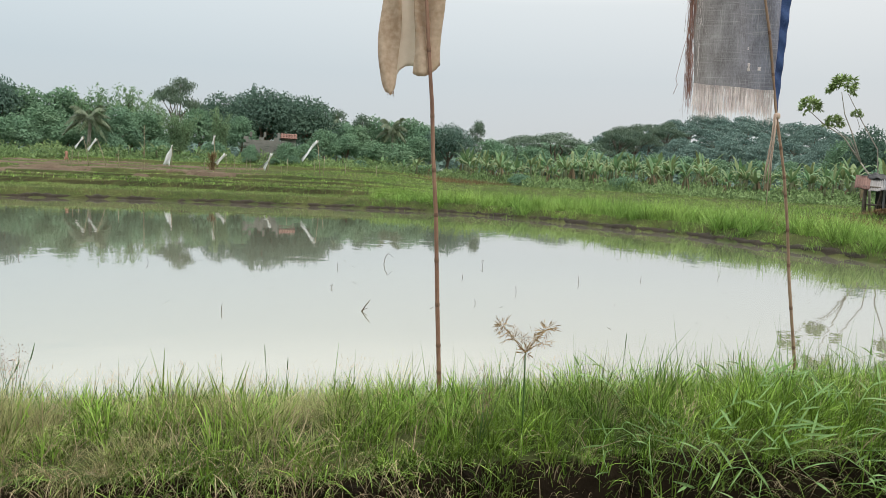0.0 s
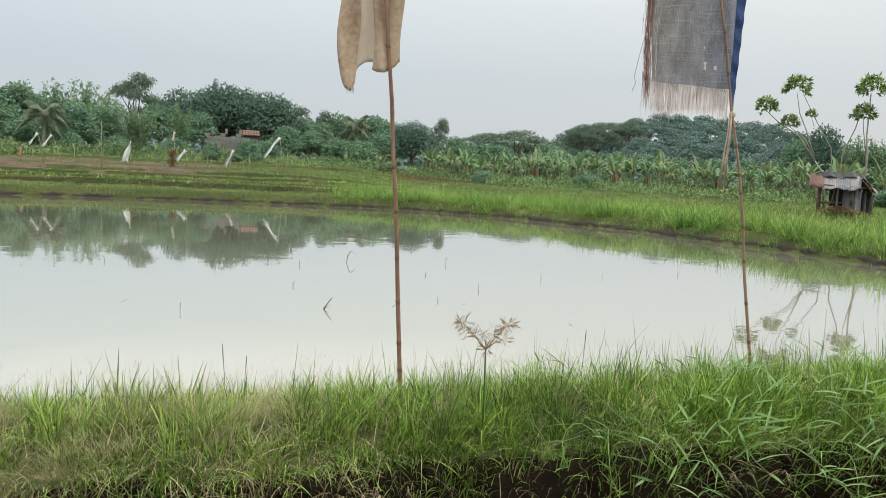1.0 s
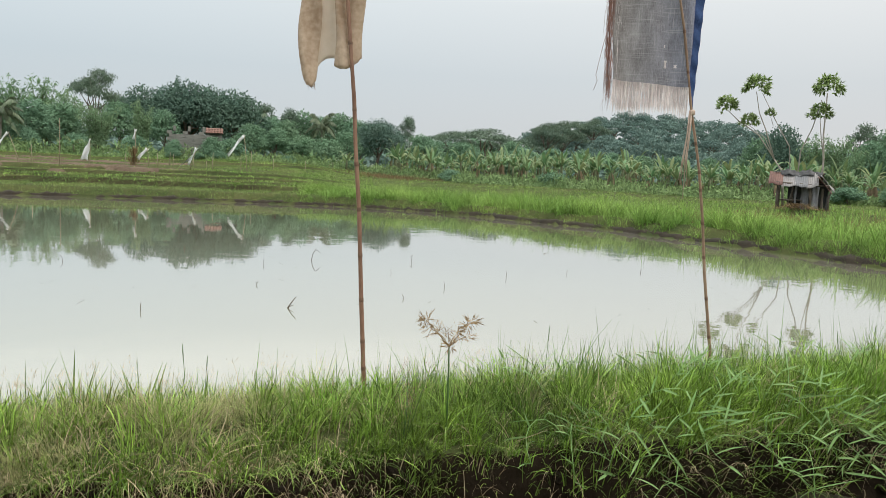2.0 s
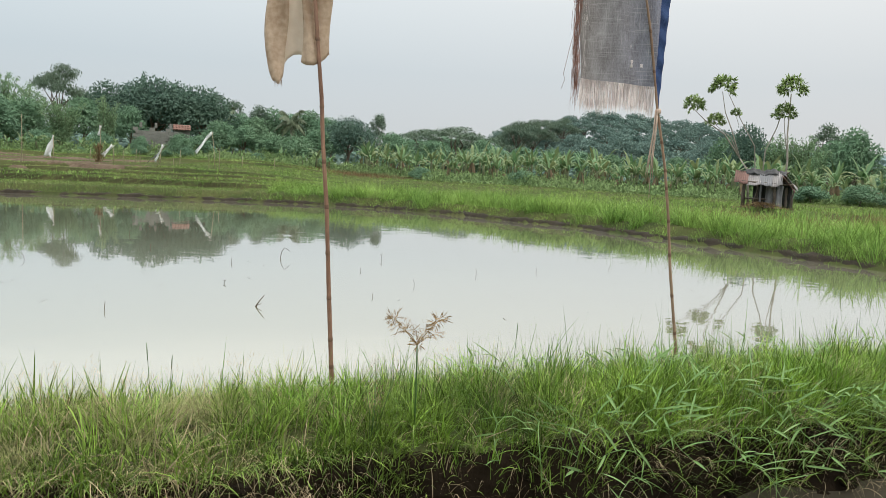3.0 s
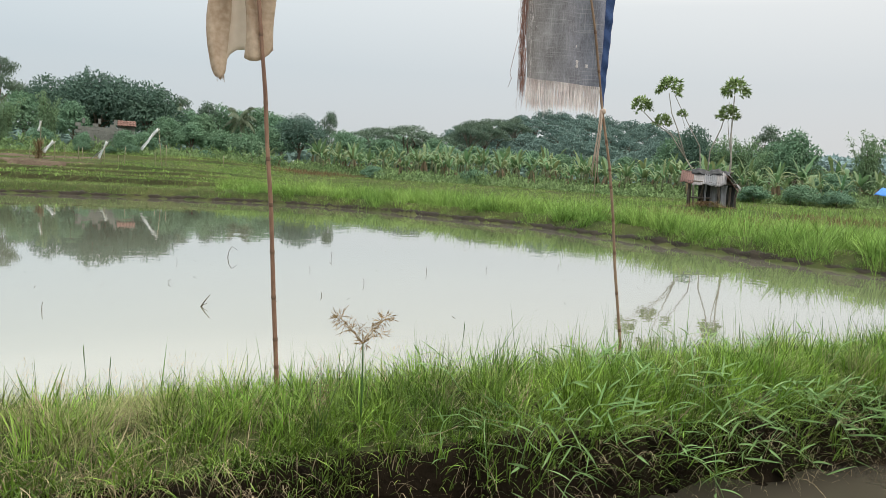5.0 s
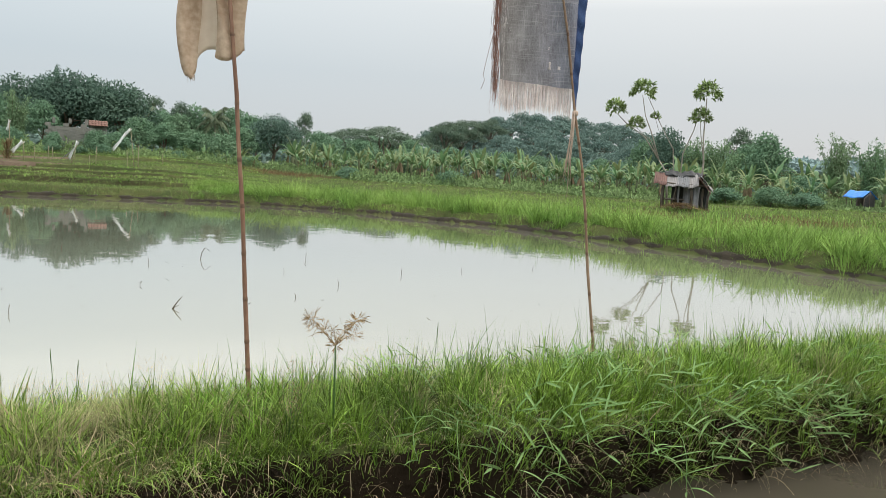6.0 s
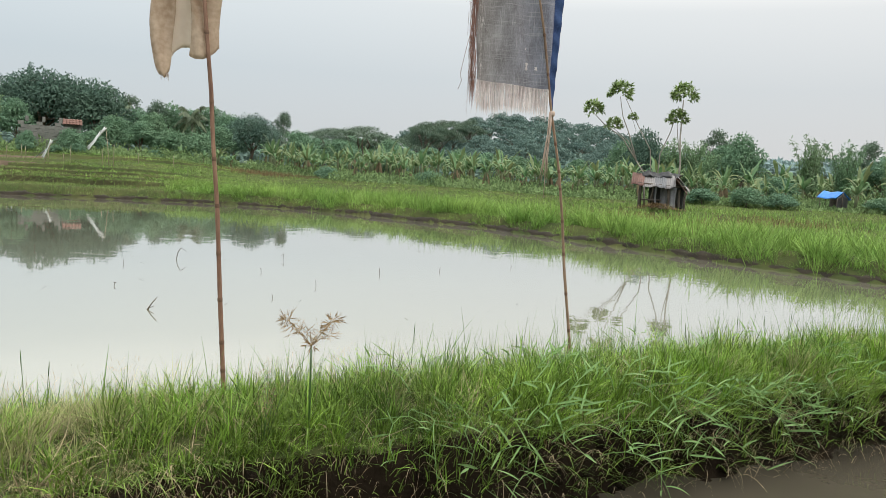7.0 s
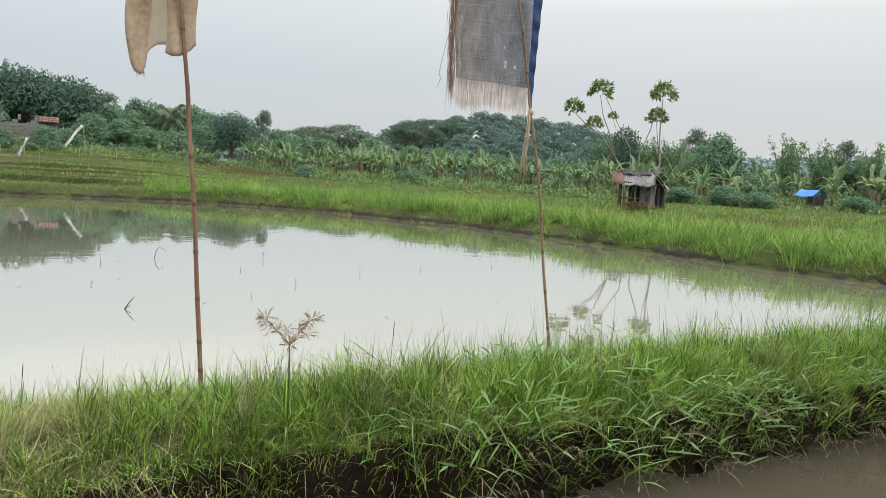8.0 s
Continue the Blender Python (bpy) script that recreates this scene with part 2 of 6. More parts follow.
M_PALEBARK = mat("pale_grey_bark", (0.22, 0.20, 0.165), (0.36, 0.33, 0.28), rough=0.85, scale=3, bump=0.4, bscale=16)
# the tree greens are lifted and blued so that they carry some distance haze
M_MANGO = mat("dark_glossy_foliage", (0.060, 0.112, 0.088), (0.122, 0.190, 0.138), rough=0.7, spec=0.15, scale=0.35, island=0.12, trans=0.25, each=0.12)
M_BROAD = mat("mid_green_foliage", (0.098, 0.185, 0.115), (0.198, 0.310, 0.185), rough=0.75, spec=0.12, scale=0.35, island=0.12, trans=0.3, each=0.14)
M_LIGHT = mat("light_bamboo_foliage", (0.125, 0.215, 0.115), (0.240, 0.345, 0.190), rough=0.75, spec=0.12, scale=0.4, island=0.12, trans=0.35, each=0.14)
M_UMBR = mat("umbrella_tree_foliage", (0.073, 0.119, 0.085), (0.141, 0.198, 0.130), rough=0.6, scale=0.4, island=0.12, trans=0.3, each=0.12)
# distance haze is put into these two colours: bluer and paler than the leaves
M_HILL = mat("haze_tinted_wood_foliage", (0.100, 0.165, 0.148), (0.195, 0.270, 0.225), rough=0.95, scale=0.10, contrast=0.3, island=0.06, trans=0.25, spec=0.1)
M_RIDGE = mat("haze_tinted_ridge_foliage", (0.21, 0.30, 0.29), (0.27, 0.36, 0.35), rough=0.9, scale=0.03, island=0.2, trans=0.2, spec=0.05)
M_BANANA = mat("banana_leaf", (0.100, 0.175, 0.072), (0.26, 0.355, 0.160), rough=0.5, scale=1.2, island=0.3, trans=0.3, each=0.5, spec=0.25)
M_BANDRY = mat("withered_banana_leaf", (0.13, 0.095, 0.055), (0.24, 0.18, 0.11), rough=0.8, scale=2, trans=0.2)
M_STEM = mat("banana_stem", (0.065, 0.085, 0.040), (0.14, 0.15, 0.070), rough=0.6, scale=2, bump=0.3, bscale=12)
M_PALM = mat("palm_frond", (0.080, 0.115, 0.065), (0.165, 0.20, 0.11), rough=0.45, scale=1, island=0.3, trans=0.3)
M_TUFT = mat("tuft_leaf", (0.12, 0.19, 0.06), (0.30, 0.38, 0.15), rough=0.45, scale=2, island=0.45, trans=0.3)
M_WOOD = mat("old_grey_wood", (0.055, 0.045, 0.036), (0.15, 0.125, 0.10), rough=0.85, scale=3, bump=0.6, bscale=24)
M_ZINC = mat("weathered_roof_sheet", (0.11, 0.10, 0.095), (0.34, 0.32, 0.31), rough=0.6, scale=1.6, bump=0.3, bscale=12, contrast=0.8)
M_RUSTY = mat("rusted_roof_sheet", (0.085, 0.045, 0.036), (0.20, 0.115, 0.095), rough=0.75, scale=2, bump=0.3, bscale=12)
M_TARP = mat("grey_tarpaulin", (0.120, 0.120, 0.123), (0.216, 0.219, 0.225), rough=0.6, scale=2, bump=0.4, bscale=10)
M_BLACK = mat("black_film_and_shade", (0.018, 0.018, 0.019), (0.06, 0.06, 0.06), rough=0.4, scale=3, bump=0.5, bscale=12)
M_BLUE = mat("blue_tarpaulin", (0.030, 0.16, 0.52), (0.07, 0.26, 0.66), rough=0.45, scale=2.2, bump=0.5, bscale=7)
M_BRICK = mat("mossy_old_masonry", (0.12, 0.125, 0.110), (0.235, 0.23, 0.205), rough=0.95, scale=1.1, bump=0.3, bscale=9)
M_WEED = mat("wild_undergrowth", (0.112, 0.185, 0.075), (0.25, 0.335, 0.148), rough=0.8, scale=0.3, island=0.4, trans=0.3, spec=0.1)
M_TILE = mat("clay_roof_tile", (0.14, 0.075, 0.058), (0.24, 0.135, 0.105), rough=0.85, scale=3)


# ---- making meshes ----
def link(name, me, material, parent=None, label=""):
    me.materials.append(material)
    ob = new(name, me)
    if parent is not None:
        ob.parent = parent
    if label:
        tagged(ob, label=label)
    return ob


def part(name, bm, material, parent=None, label="", smooth=True):
    """A bmesh as one mesh object under a thing or a part."""
    me = bpy.data.meshes.new(name)
    bm.to_mesh(me)
    bm.free()
    if smooth:
        me.polygons.foreach_set("use_smooth", [True] * len(me.polygons))
    return link(name, me, material, parent, label)


def quads(name, verts, faces, smooth=False):
    """A mesh from arrays: verts (n, 3) and four-cornered faces (m, 4)."""
    verts, faces = np.asarray(verts, np.float32), np.asarray(faces, np.int32)
    me = bpy.data.meshes.new(name)
    me.vertices.add(len(verts))
    me.vertices.foreach_set("co", verts.ravel())
    me.loops.add(faces.size)
    me.loops.foreach_set("vertex_index", faces.ravel())
    me.polygons.add(len(faces))
    me.polygons.foreach_set("loop_start", np.arange(0, faces.size, 4, dtype=np.int32))
    if smooth:
        me.polygons.foreach_set("use_smooth", np.ones(len(faces), bool))
    me.update(calc_edges=True)
    return me


def empty(name, place=(0, 0, 0), turn=0.0):
    ob = new(name)
    ob.empty_display_size = 0.2
    ob.matrix_basis = Matrix.Translation(place) @ Matrix.Rotation(radians(turn), 4, "Z")
    return ob


def tube(bm, pts, radii, n=7, cap=True):
    """A bent round bar through pts."""
    rings = []
    pts = [Vector(p) for p in pts]
    for i, p in enumerate(pts):
        d = (pts[min(i + 1, len(pts) - 1)] - pts[max(i - 1, 0)]).normalized()
        a = d.cross(Vector((0, 1, 0.01)) if abs(d.y) < 0.9 else Vector((1, 0, 0))).normalized()
        b = d.cross(a)
        rings.append([bm.verts.new(p + (a * math.cos(k * math.tau / n) + b * math.sin(k * math.tau / n)) * radii[i]) for k in range(n)])
    for r0, r1 in zip(rings, rings[1:]):
        for k in range(n):
            bm.faces.new((r0[k], r0[(k + 1) % n], r1[(k + 1) % n], r1[k]))
    if cap:
        bm.faces.new(rings[0][::-1])
        bm.faces.new(rings[-1])


def box(bm, centre, size, m=None, bevel=0.0):
    made = bmesh.ops.create_cube(bm, size=1.0)["verts"]
    t = Matrix.Translation(centre) @ (m or Matrix()) @ Matrix.Diagonal((*size, 1))
    bmesh.ops.transform(bm, matrix=t, verts=made)
    if bevel:
        es = list({e for v in made for e in v.link_edges})
        bmesh.ops.bevel(bm, geom=es, offset=bevel, segments=1, affect="EDGES")


def sheet(bm, fn, nu, nv, thick=0.0):
    """A surface fn(u, v) over 0..1, with thickness."""
    g = [[bm.verts.new(fn(i / nu, j / nv)) for j in range(nv + 1)] for i in range(nu + 1)]
    fs = [bm.faces.new((g[i][j], g[i + 1][j], g[i + 1][j + 1], g[i][j + 1])) for i in range(nu) for j in range(nv)]
    if thick:
        bmesh.ops.recalc_face_normals(bm, faces=fs)
        bmesh.ops.solidify(bm, geom=fs, thickness=thick)


def waves(x, y, s, k=0.0):
    """Smooth irregular values between about -1 and 1, over the plan; s is the size of the patches in metres."""
    x, y = np.asarray(x) / s, np.asarray(y) / s
    return (np.sin(2.1 * x + 1.3 * y + k) + np.sin(-1.7 * x + 2.6 * y + 1.7 * k + 1) + np.sin(3.9 * x - 0.8 * y + 2.3 * k + 2)
            + 0.7 * np.sin(5.3 * x + 4.1 * y + k * 3.1) + 0.7 * np.sin(-6.1 * x + 5.2 * y + 4 + k)) / 3.2


def strands(name, base, length, width, toward, lean, curl, segs=3, seed=0, hang=0.0):
    """Blades or threads as thin tapered strips. base (n, 3); toward: the heading of the lean, radians; curl bends the tip down."""
    g = np.random.default_rng(seed)
    n = len(base)
    length, width, toward, lean, curl = (np.broadcast_to(np.asarray(a, float), (n,)) for a in (length, width, toward, lean, curl))
    head = np.stack([np.cos(toward), np.sin(toward), np.zeros(n)], 1)
    spin = toward + np.pi / 2 + g.uniform(-1.0, 1.0, n)
    side = np.stack([np.cos(spin), np.sin(spin), g.uniform(-0.2, 0.2, n)], 1)
    rows = []
    for k in range(segs + 1):
        t = k / segs
        out = (lean * t + curl * t * t) * length
        up = (np.sqrt(np.clip(1 - lean ** 2, 0.02, 1)) * t - 0.75 * curl * t * t - hang * t * t) * length
        c = base + head * out[:, None] + np.array([0, 0, 1.0]) * up[:, None]
        w = width * (0.85 + 0.6 * t - 1.38 * t * t) * 0.5
        rows += [c - side * w[:, None], c + side * w[:, None]]
    v = np.stack(rows, 1).reshape(-1, 3)
    f = []
    o = np.arange(n) * 2 * (segs + 1)
    for k in range(segs):
        a = o + 2 * k
        f.append(np.stack([a, a + 1, a + 3, a + 2], 1))
    return quads(name, v, np.concatenate(f), smooth=True)


def leaves(name, pos, direction, normal, long, wide):
    """Many pointed leaves, each one four-cornered face."""
    d = direction / np.linalg.norm(direction, axis=1, keepdims=True)
    s = np.cross(d, normal)
    s /= np.linalg.norm(s, axis=1, keepdims=True) + 1e-9
    long, wide = np.asarray(long).reshape(-1, 1), np.asarray(wide).reshape(-1, 1)
    mid = pos + d * long * 0.45
    v = np.stack([pos, mid + s * wide * 0.5, pos + d * long, mid - s * wide * 0.5], 1).reshape(-1, 3)
    f = np.arange(len(v)).reshape(-1, 4)
    return quads(name, v, f)


# ---- the lie of the land ----
SKEW = 0.22                     # the near bank runs ahead by this much per metre to the right
NEAR = 5.55                     # its pond side
POND = np.array([(-34, NEAR - 34 * SKEW), (15.6, NEAR + 15.6 * SKEW), (14.6, 10.6), (13.4, 12.6), (12.75, 13.7), (11.85, 15.5), (10.7, 18.8),
                 (9.8, 21.0), (8.0, 25.2), (6.0, 27.3), (4.3, 29.6), (2.5, 31.2), (-0.7, 32.8), (-4.5, 33.1),
                 (-9.4, 32.9), (-14, 32.2), (-18, 30.8), (-34, 24.0)])


def past_pond(x, y):
    """Distance outside the pond's edge (negative inside)."""
    p = np.stack([np.asarray(x, float).ravel(), np.asarray(y, float).ravel()], 1)
    best, inside = np.full(len(p), 1e9), np.zeros(len(p), bool)
    for a, b in zip(POND, np.roll(POND, -1, 0)):
        ab, ap = b - a, p - a
        t = np.clip((ap @ ab) / (ab @ ab), 0, 1)
        best = np.minimum(best, np.hypot(*(ap - t[:, None] * ab).T))
        cross = ((a[1] > p[:, 1]) != (b[1] > p[:, 1])) & (p[:, 0] < ab[0] * (p[:, 1] - a[1]) / (ab[1] if ab[1] else 1e-9) + a[0])
        inside ^= cross
    return np.where(inside, -best, best).reshape(np.shape(x))


def smooth(a, b, x):
    t = np.clip((x - a) / (b - a), 0, 1)
    return t * t * (3 - 2 * t)


def lip(x):
    """How far ahead the ragged edge over the ditch lies, in the bank's own measure."""
    return 4.11 + 0.05 * np.sin(1.7 * x) + 0.04 * np.sin(4.3 * x + 1) + 0.03 * np.sin(9.1 * x + 2) + 0.02 * np.sin(17 * x)


def land(x, y):
    x, y = np.asarray(x, float), np.asarray(y, float)
    v = y - SKEW * x
    s = past_pond(x, y)
    far = -0.40 + 0.40 * smooth(-1.2, 0.0, s) + 0.13 * smooth(-0.05, 0.10, s + 0.10 * waves(x, y, 0.9) + 0.05 * waves(x, y, 0.3, 2)) + 0.27 * smooth(0.05, 0.75, s) + 0.72 * smooth(3, 46, s) + 0.04 * waves(x, y, 3.1) * smooth(0.2, 3, s)
    # bunds between the plots on the far side
    along = y - 0.06 * x
    for at_y, high in ((37.0, 0.30), (40.2, 0.26), (43.6, 0.26), (47.2, 0.24), (59.5, 0.22), (63.0, 0.2)):
        d = along - at_y - 0.3 * np.sin(x * 0.3) - 0.12 * np.sin(x * 1.1)
        far = far + high * smooth(-0.24, 0.17, d) * (1 - 0.85 * smooth(0.6, 2.6, d)) * smooth(2, -6, x)
    far = far + 0.45 * smooth(38, 60, along) * smooth(4, -8, x)
    r, bearing = np.hypot(x, y), np.degrees(np.arctan2(x, y))
    far = far + 8.4 * np.exp(-((bearing - 19.8) / 7.8) ** 4) * smooth(110, 190, r) * (1 - 0.8 * smooth(260, 420, r))
    far = far + 9.0 * smooth(24, 30, bearing) * smooth(70, 40, bearing) * smooth(200, 320, r)
    far = far + 0.26 * np.exp(-((x - 18.8) ** 2 + (y - 31.8) ** 2) / 11.0)
    k = v - lip(x)
    near = -0.80 + 0.42 * smooth(-0.25, -0.02, k) + 0.47 * smooth(-0.06, 0.12, k) + 0.10 * smooth(0.1, 0.6, k)
    near = near - 0.19 * smooth(4.95, NEAR, v) - 0.25 * smooth(NEAR, NEAR + 0.7, v) + 0.02 * waves(x, y, 0.35) * smooth(0, 0.2, k)
    near = np.where(v < 2.6, -0.80 + 1.0 * smooth(1.9, 0.9, v), near)
    return np.where(v < NEAR + 0.1, near, far)


def undercut(x, y):
    """How far the cut face over the ditch is washed out beneath the sod."""
    x = np.asarray(x, float)
    k = np.asarray(y, float) - SKEW * x - lip(x)
    return (0.24 + 0.09 * np.sin(2.3 * x + 0.6) + 0.06 * np.sin(6.1 * x)) * np.exp(-((k + 0.08) / 0.10) ** 2)


def land_at(x, y):
    return float(land(np.array([x]), np.array([y]))[0])


def spaced(*stretches):
    return np.unique(np.concatenate([np.arange(a, b, s) for a, b, s in stretches] + [np.array([stretches[-1][1]])]).round(4))


def bearing(az, r):
    """A place by its bearing from the camera's stand (degrees right of ahead) and its distance."""
    return r * math.sin(radians(az)), r * math.cos(radians(az))


gx = spaced((-2500, -200, 150), (-200, -60, 8), (-60, -20, 1.2), (-20, -5, 0.5), (-5, 9, 0.14), (9, 20, 0.3), (20, 60, 1.2), (60, 200, 8), (200, 2500, 150))
gv = spaced((-400, -10, 60), (-10, 0, 1), (0, 3.6, 0.25), (3.6, 4.5, 0.022), (4.5, 6.4, 0.11), (6.4, 12, 0.4), (12, 26, 0.35), (26, 50, 0.18), (50, 66, 0.3), (66, 130, 4), (130, 420, 10), (420, 3000, 160))
GX, GV = np.meshgrid(gx, gv, indexing="ij")
GY = GV + SKEW * np.clip(GX, -60, 60)
GZ = land(GX, GY)
GY = GY + undercut(GX, GY)
fi = np.arange(GX.size).reshape(GX.shape)
faces = np.stack([fi[:-1, :-1], fi[1:, :-1], fi[1:, 1:], fi[:-1, 1:]], -1).reshape(-1, 4)
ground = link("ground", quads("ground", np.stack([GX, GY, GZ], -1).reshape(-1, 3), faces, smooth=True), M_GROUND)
tagged(ground, "grassy earth with muddy banks round a pond", "ground", kind="structure")


def flat(name, outline, z, material, label, category):
    bm = bmesh.new()
    bm.faces.new([bm.verts.new((x, y, z)) for x, y in outline])
    return tagged(part(name, bm, material, smooth=False), label, category, kind="structure")


mid = POND.mean(0)
flat("water", [tuple(p + (p - mid) / np.linalg.norm(p - mid) * 0.5) for p in POND], 0.0, M_POND, "still silty pond water mirroring the pale sky", "pond")
flat("water_2", [(-20, 1.3 - 20 * SKEW), (16, 1.3 + 16 * SKEW), (16, 4.6 + 16 * SKEW), (-20, 4.6 - 20 * SKEW)], -0.46, M_DITCH, "dark muddy ditch water below the grass bank", "ditch")


# ---- trees ----
def blobs_crown(name, seed, balls, count, long, wide, material, parent, out=0.75, droop=0.2, label=""):
    """A crown of many small leaves on the skins of uneven balls (centre, radii)."""
    g = np.random.default_rng(seed)
    c = np.array([b[0] for b in balls], float)
    r = np.array([b[1] for b in balls], float)
    w = (r[:, 0] * r[:, 2])
    pick = g.choice(len(balls), count, p=w / w.sum())
    d = g.normal(size=(count, 3))
    d /= np.linalg.norm(d, axis=1, keepdims=True)
    shell = g.uniform(out, 1.05, count) ** 0.7
    lump = 1 + 0.16 * np.sin(7 * d[:, 0] + pick) * np.sin(6 * d[:, 1] + 2 * pick) + 0.1 * np.sin(13 * d[:, 2] + pick)
    pos = c[pick] + r[pick] * d * (shell * lump)[:, None]
    heading = d * 0.25 + g.normal(size=(count, 3)) * 0.6 - np.array([0, 0, droop])
    normal = d * 1.3 + g.normal(size=(count, 3)) * 0.26 + np.array([0, 0, 0.35])
    size = g.uniform(0.6, 1.35, count)
    me = leaves(name, pos, heading, normal, long * size, wide * size)
    return link(name, me, material, parent, label)


def limbs(bm, seed, height, girth, tips, fork=0.45, n=6):
    """A tapered, slightly crooked trunk and a limb to each tip."""
    g = np.random.default_rng(seed)
    top = Vector((g.normal() * 0.02 * height, g.normal() * 0.02 * height, height * fork))
    pts = [Vector((0, 0, -0.3)), Vector((0.02 * height * g.normal(), 0.02 * height * g.normal(), height * fork * 0.5)), top]
    tube(bm, pts, [girth * 1.25, girth, girth * 0.8], n)
    for tip in tips:
        tip = Vector(tip)
        start = pts[1].lerp(top, g.uniform(0.4, 1.0))
        bend = start.lerp(tip, 0.5) + Vector((g.normal(), g.normal(), 0.6)) * 0.05 * height
        tube(bm, [start, bend, tip], [girth * 0.5, girth * 0.33, girth * 0.12], 5, cap=False)


def ball_set(seed, n, spread, low, high, size, flat_by=0.8):
    g = np.random.default_rng(seed)
    out = []
    for i in range(n):
        a, q = i * 2.4 + g.uniform(-0.4, 0.4), math.sqrt((i + 0.4) / n)
        z = high - (high - low) * q ** 1.6 * g.uniform(0.5, 1.0)
        s = size * g.uniform(0.75, 1.3)
        out.append(((math.cos(a) * q * spread, math.sin(a) * q * spread, z), (s, s, s * flat_by)))
    return out


def tree(kind, seed):
    """One tree about 10 m high, standing at the origin."""
    words = {"mango": ("mango_tree", "dense dark green round-crowned fruit tree", "tree"),
             "broad": ("broadleaf_tree", "mid green leafy tree with an uneven crown", "tree"),
             "bamboo": ("bamboo_clump", "light green feathery clump of tall bamboo", "bamboo"),
             "umbrella": ("umbrella_tree", "flat-topped spreading tree with dark open layers", "tree"),
             "sparse": ("sparse_tree", "thinly leaved tree with a see-through crown", "tree"),
             "rain": ("rain_tree", "wide-spreading tree on the hill, tinted blue-green with haze", "tree"),
             "conifer": ("conifer_tree", "narrow dark pointed conifer", "tree"),
             "bush": ("bush", "dense mid green bush at the field's edge", "bush")}
    name, label, category = words[kind]
    ob = tagged(empty(name), label, category, group="trees on the hill" if kind == "rain" else "")
    bm = bmesh.new()
    if kind == "mango":
        balls = ball_set(seed, 16, 3.1, 3.2, 8.0, 1.9)
        limbs(bm, seed, 10, 0.30, [b[0] for b in balls[::2]], 0.3)
        blobs_crown("crown", seed, balls, 8600, 0.34, 0.20, M_MANGO, ob)
    elif kind == "broad":
        balls = ball_set(seed, 15, 2.7, 2.2, 8.6, 1.45)
        limbs(bm, seed, 10, 0.24, [b[0] for b in balls[::2]], 0.3)
        blobs_crown("crown", seed, balls, 5000, 0.43, 0.24, M_BROAD, ob, out=0.55)
    elif kind == "bush":
        balls = ball_set(seed, 12, 3.4, 1.6, 7.4, 2.2)
        limbs(bm, seed, 8, 0.14, [b[0] for b in balls[::2]], 0.2)
        blobs_crown("crown", seed, balls, 4000, 0.62, 0.30, M_BROAD, ob, out=0.6)
    elif kind == "umbrella":
        g = np.random.default_rng(seed)
        balls = [((4.6 * math.cos(a) * q, 4.6 * math.sin(a) * q, 9.0 - 3.0 * q * q - 1.1 * (i % 3) * q), (1.6, 1.6, 0.55))
                 for i, (a, q) in enumerate((k * 2.4, math.sqrt((k + 0.3) / 22)) for k in range(22))]
        limbs(bm, seed, 10, 0.26, [b[0] for b in balls[::2]], 0.38)
        blobs_crown("crown", seed, balls, 6400, 0.28, 0.16, M_UMBR, ob, out=0.2, droop=0.0)
    elif kind == "rain":
        balls = [((4.6 * math.cos(a) * q, 4.6 * math.sin(a) * q, 8.9 - 2.9 * q * q - 1.3 * ((i * 5) % 4) * q * 0.6), (1.7, 1.7, 0.62))
                 for i, (a, q) in enumerate((k * 2.4 + seed, math.sqrt((k + 0.3) / 20)) for k in range(20))]
        limbs(bm, seed, 10, 0.24, [b[0] for b in balls[::2]], 0.42)
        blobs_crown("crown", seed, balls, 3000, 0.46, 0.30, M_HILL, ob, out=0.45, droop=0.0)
    elif kind == "sparse":
        balls = ball_set(seed, 16, 2.5, 4.0, 9.0, 0.9)
        limbs(bm, seed, 10, 0.17, [b[0] for b in balls], 0.4)
        blobs_crown("crown", seed, balls, 2400, 0.34, 0.17, M_UMBR, ob, out=0.2)
    elif kind == "conifer":
        balls = [((0, 0, 1.5 + k * 0.85), (1.35 * (1 - k / 10.5), 1.35 * (1 - k / 10.5), 0.55)) for k in range(10)]
        limbs(bm, seed, 10, 0.16, [(0, 0, 9.6)], 0.8)
        blobs_crown("crown", seed, balls, 1500, 0.5, 0.15, M_MANGO, ob, out=0.3)
    elif kind == "bamboo":
        g = np.random.default_rng(seed)
        balls = []
        for k in range(22):
            a, lean = g.uniform(0, math.tau), g.uniform(0.1, 1.0)
            foot = Vector((g.normal() * 0.5, g.normal() * 0.5, -0.2))
            h = g.uniform(6.5, 10)
            path = [foot + Vector((math.cos(a) * lean * 2.6 * t ** 2.2, math.sin(a) * lean * 2.6 * t ** 2.2, h * (t - 0.12 * lean * t ** 4))) for t in (0, 0.3, 0.6, 0.8, 1)]
            culm = bmesh.new()
            tube(culm, path, [0.05, 0.05, 0.04, 0.03, 0.012], 5, cap=False)
            part("culm", culm, M_STEM, ob)
            for t in (0.35, 0.5, 0.62, 0.74, 0.86, 0.97):
                p = foot + Vector((math.cos(a) * lean * 2.6 * t ** 2.2, math.sin(a) * lean * 2.6 * t ** 2.2, h * (t - 0.12 * lean * t ** 4)))
                s = 0.95 * (1.25 - 0.7 * t)
                balls.append((tuple(p), (s, s, s * 0.75)))
        blobs_crown("crown", seed, balls, 5200, 0.46, 0.13, M_LIGHT, ob, out=0.1, droop=0.7)
    if kind == "bamboo":
        bm.free()
    else:
        part("trunk", bm, M_BARK, ob)
    return ob


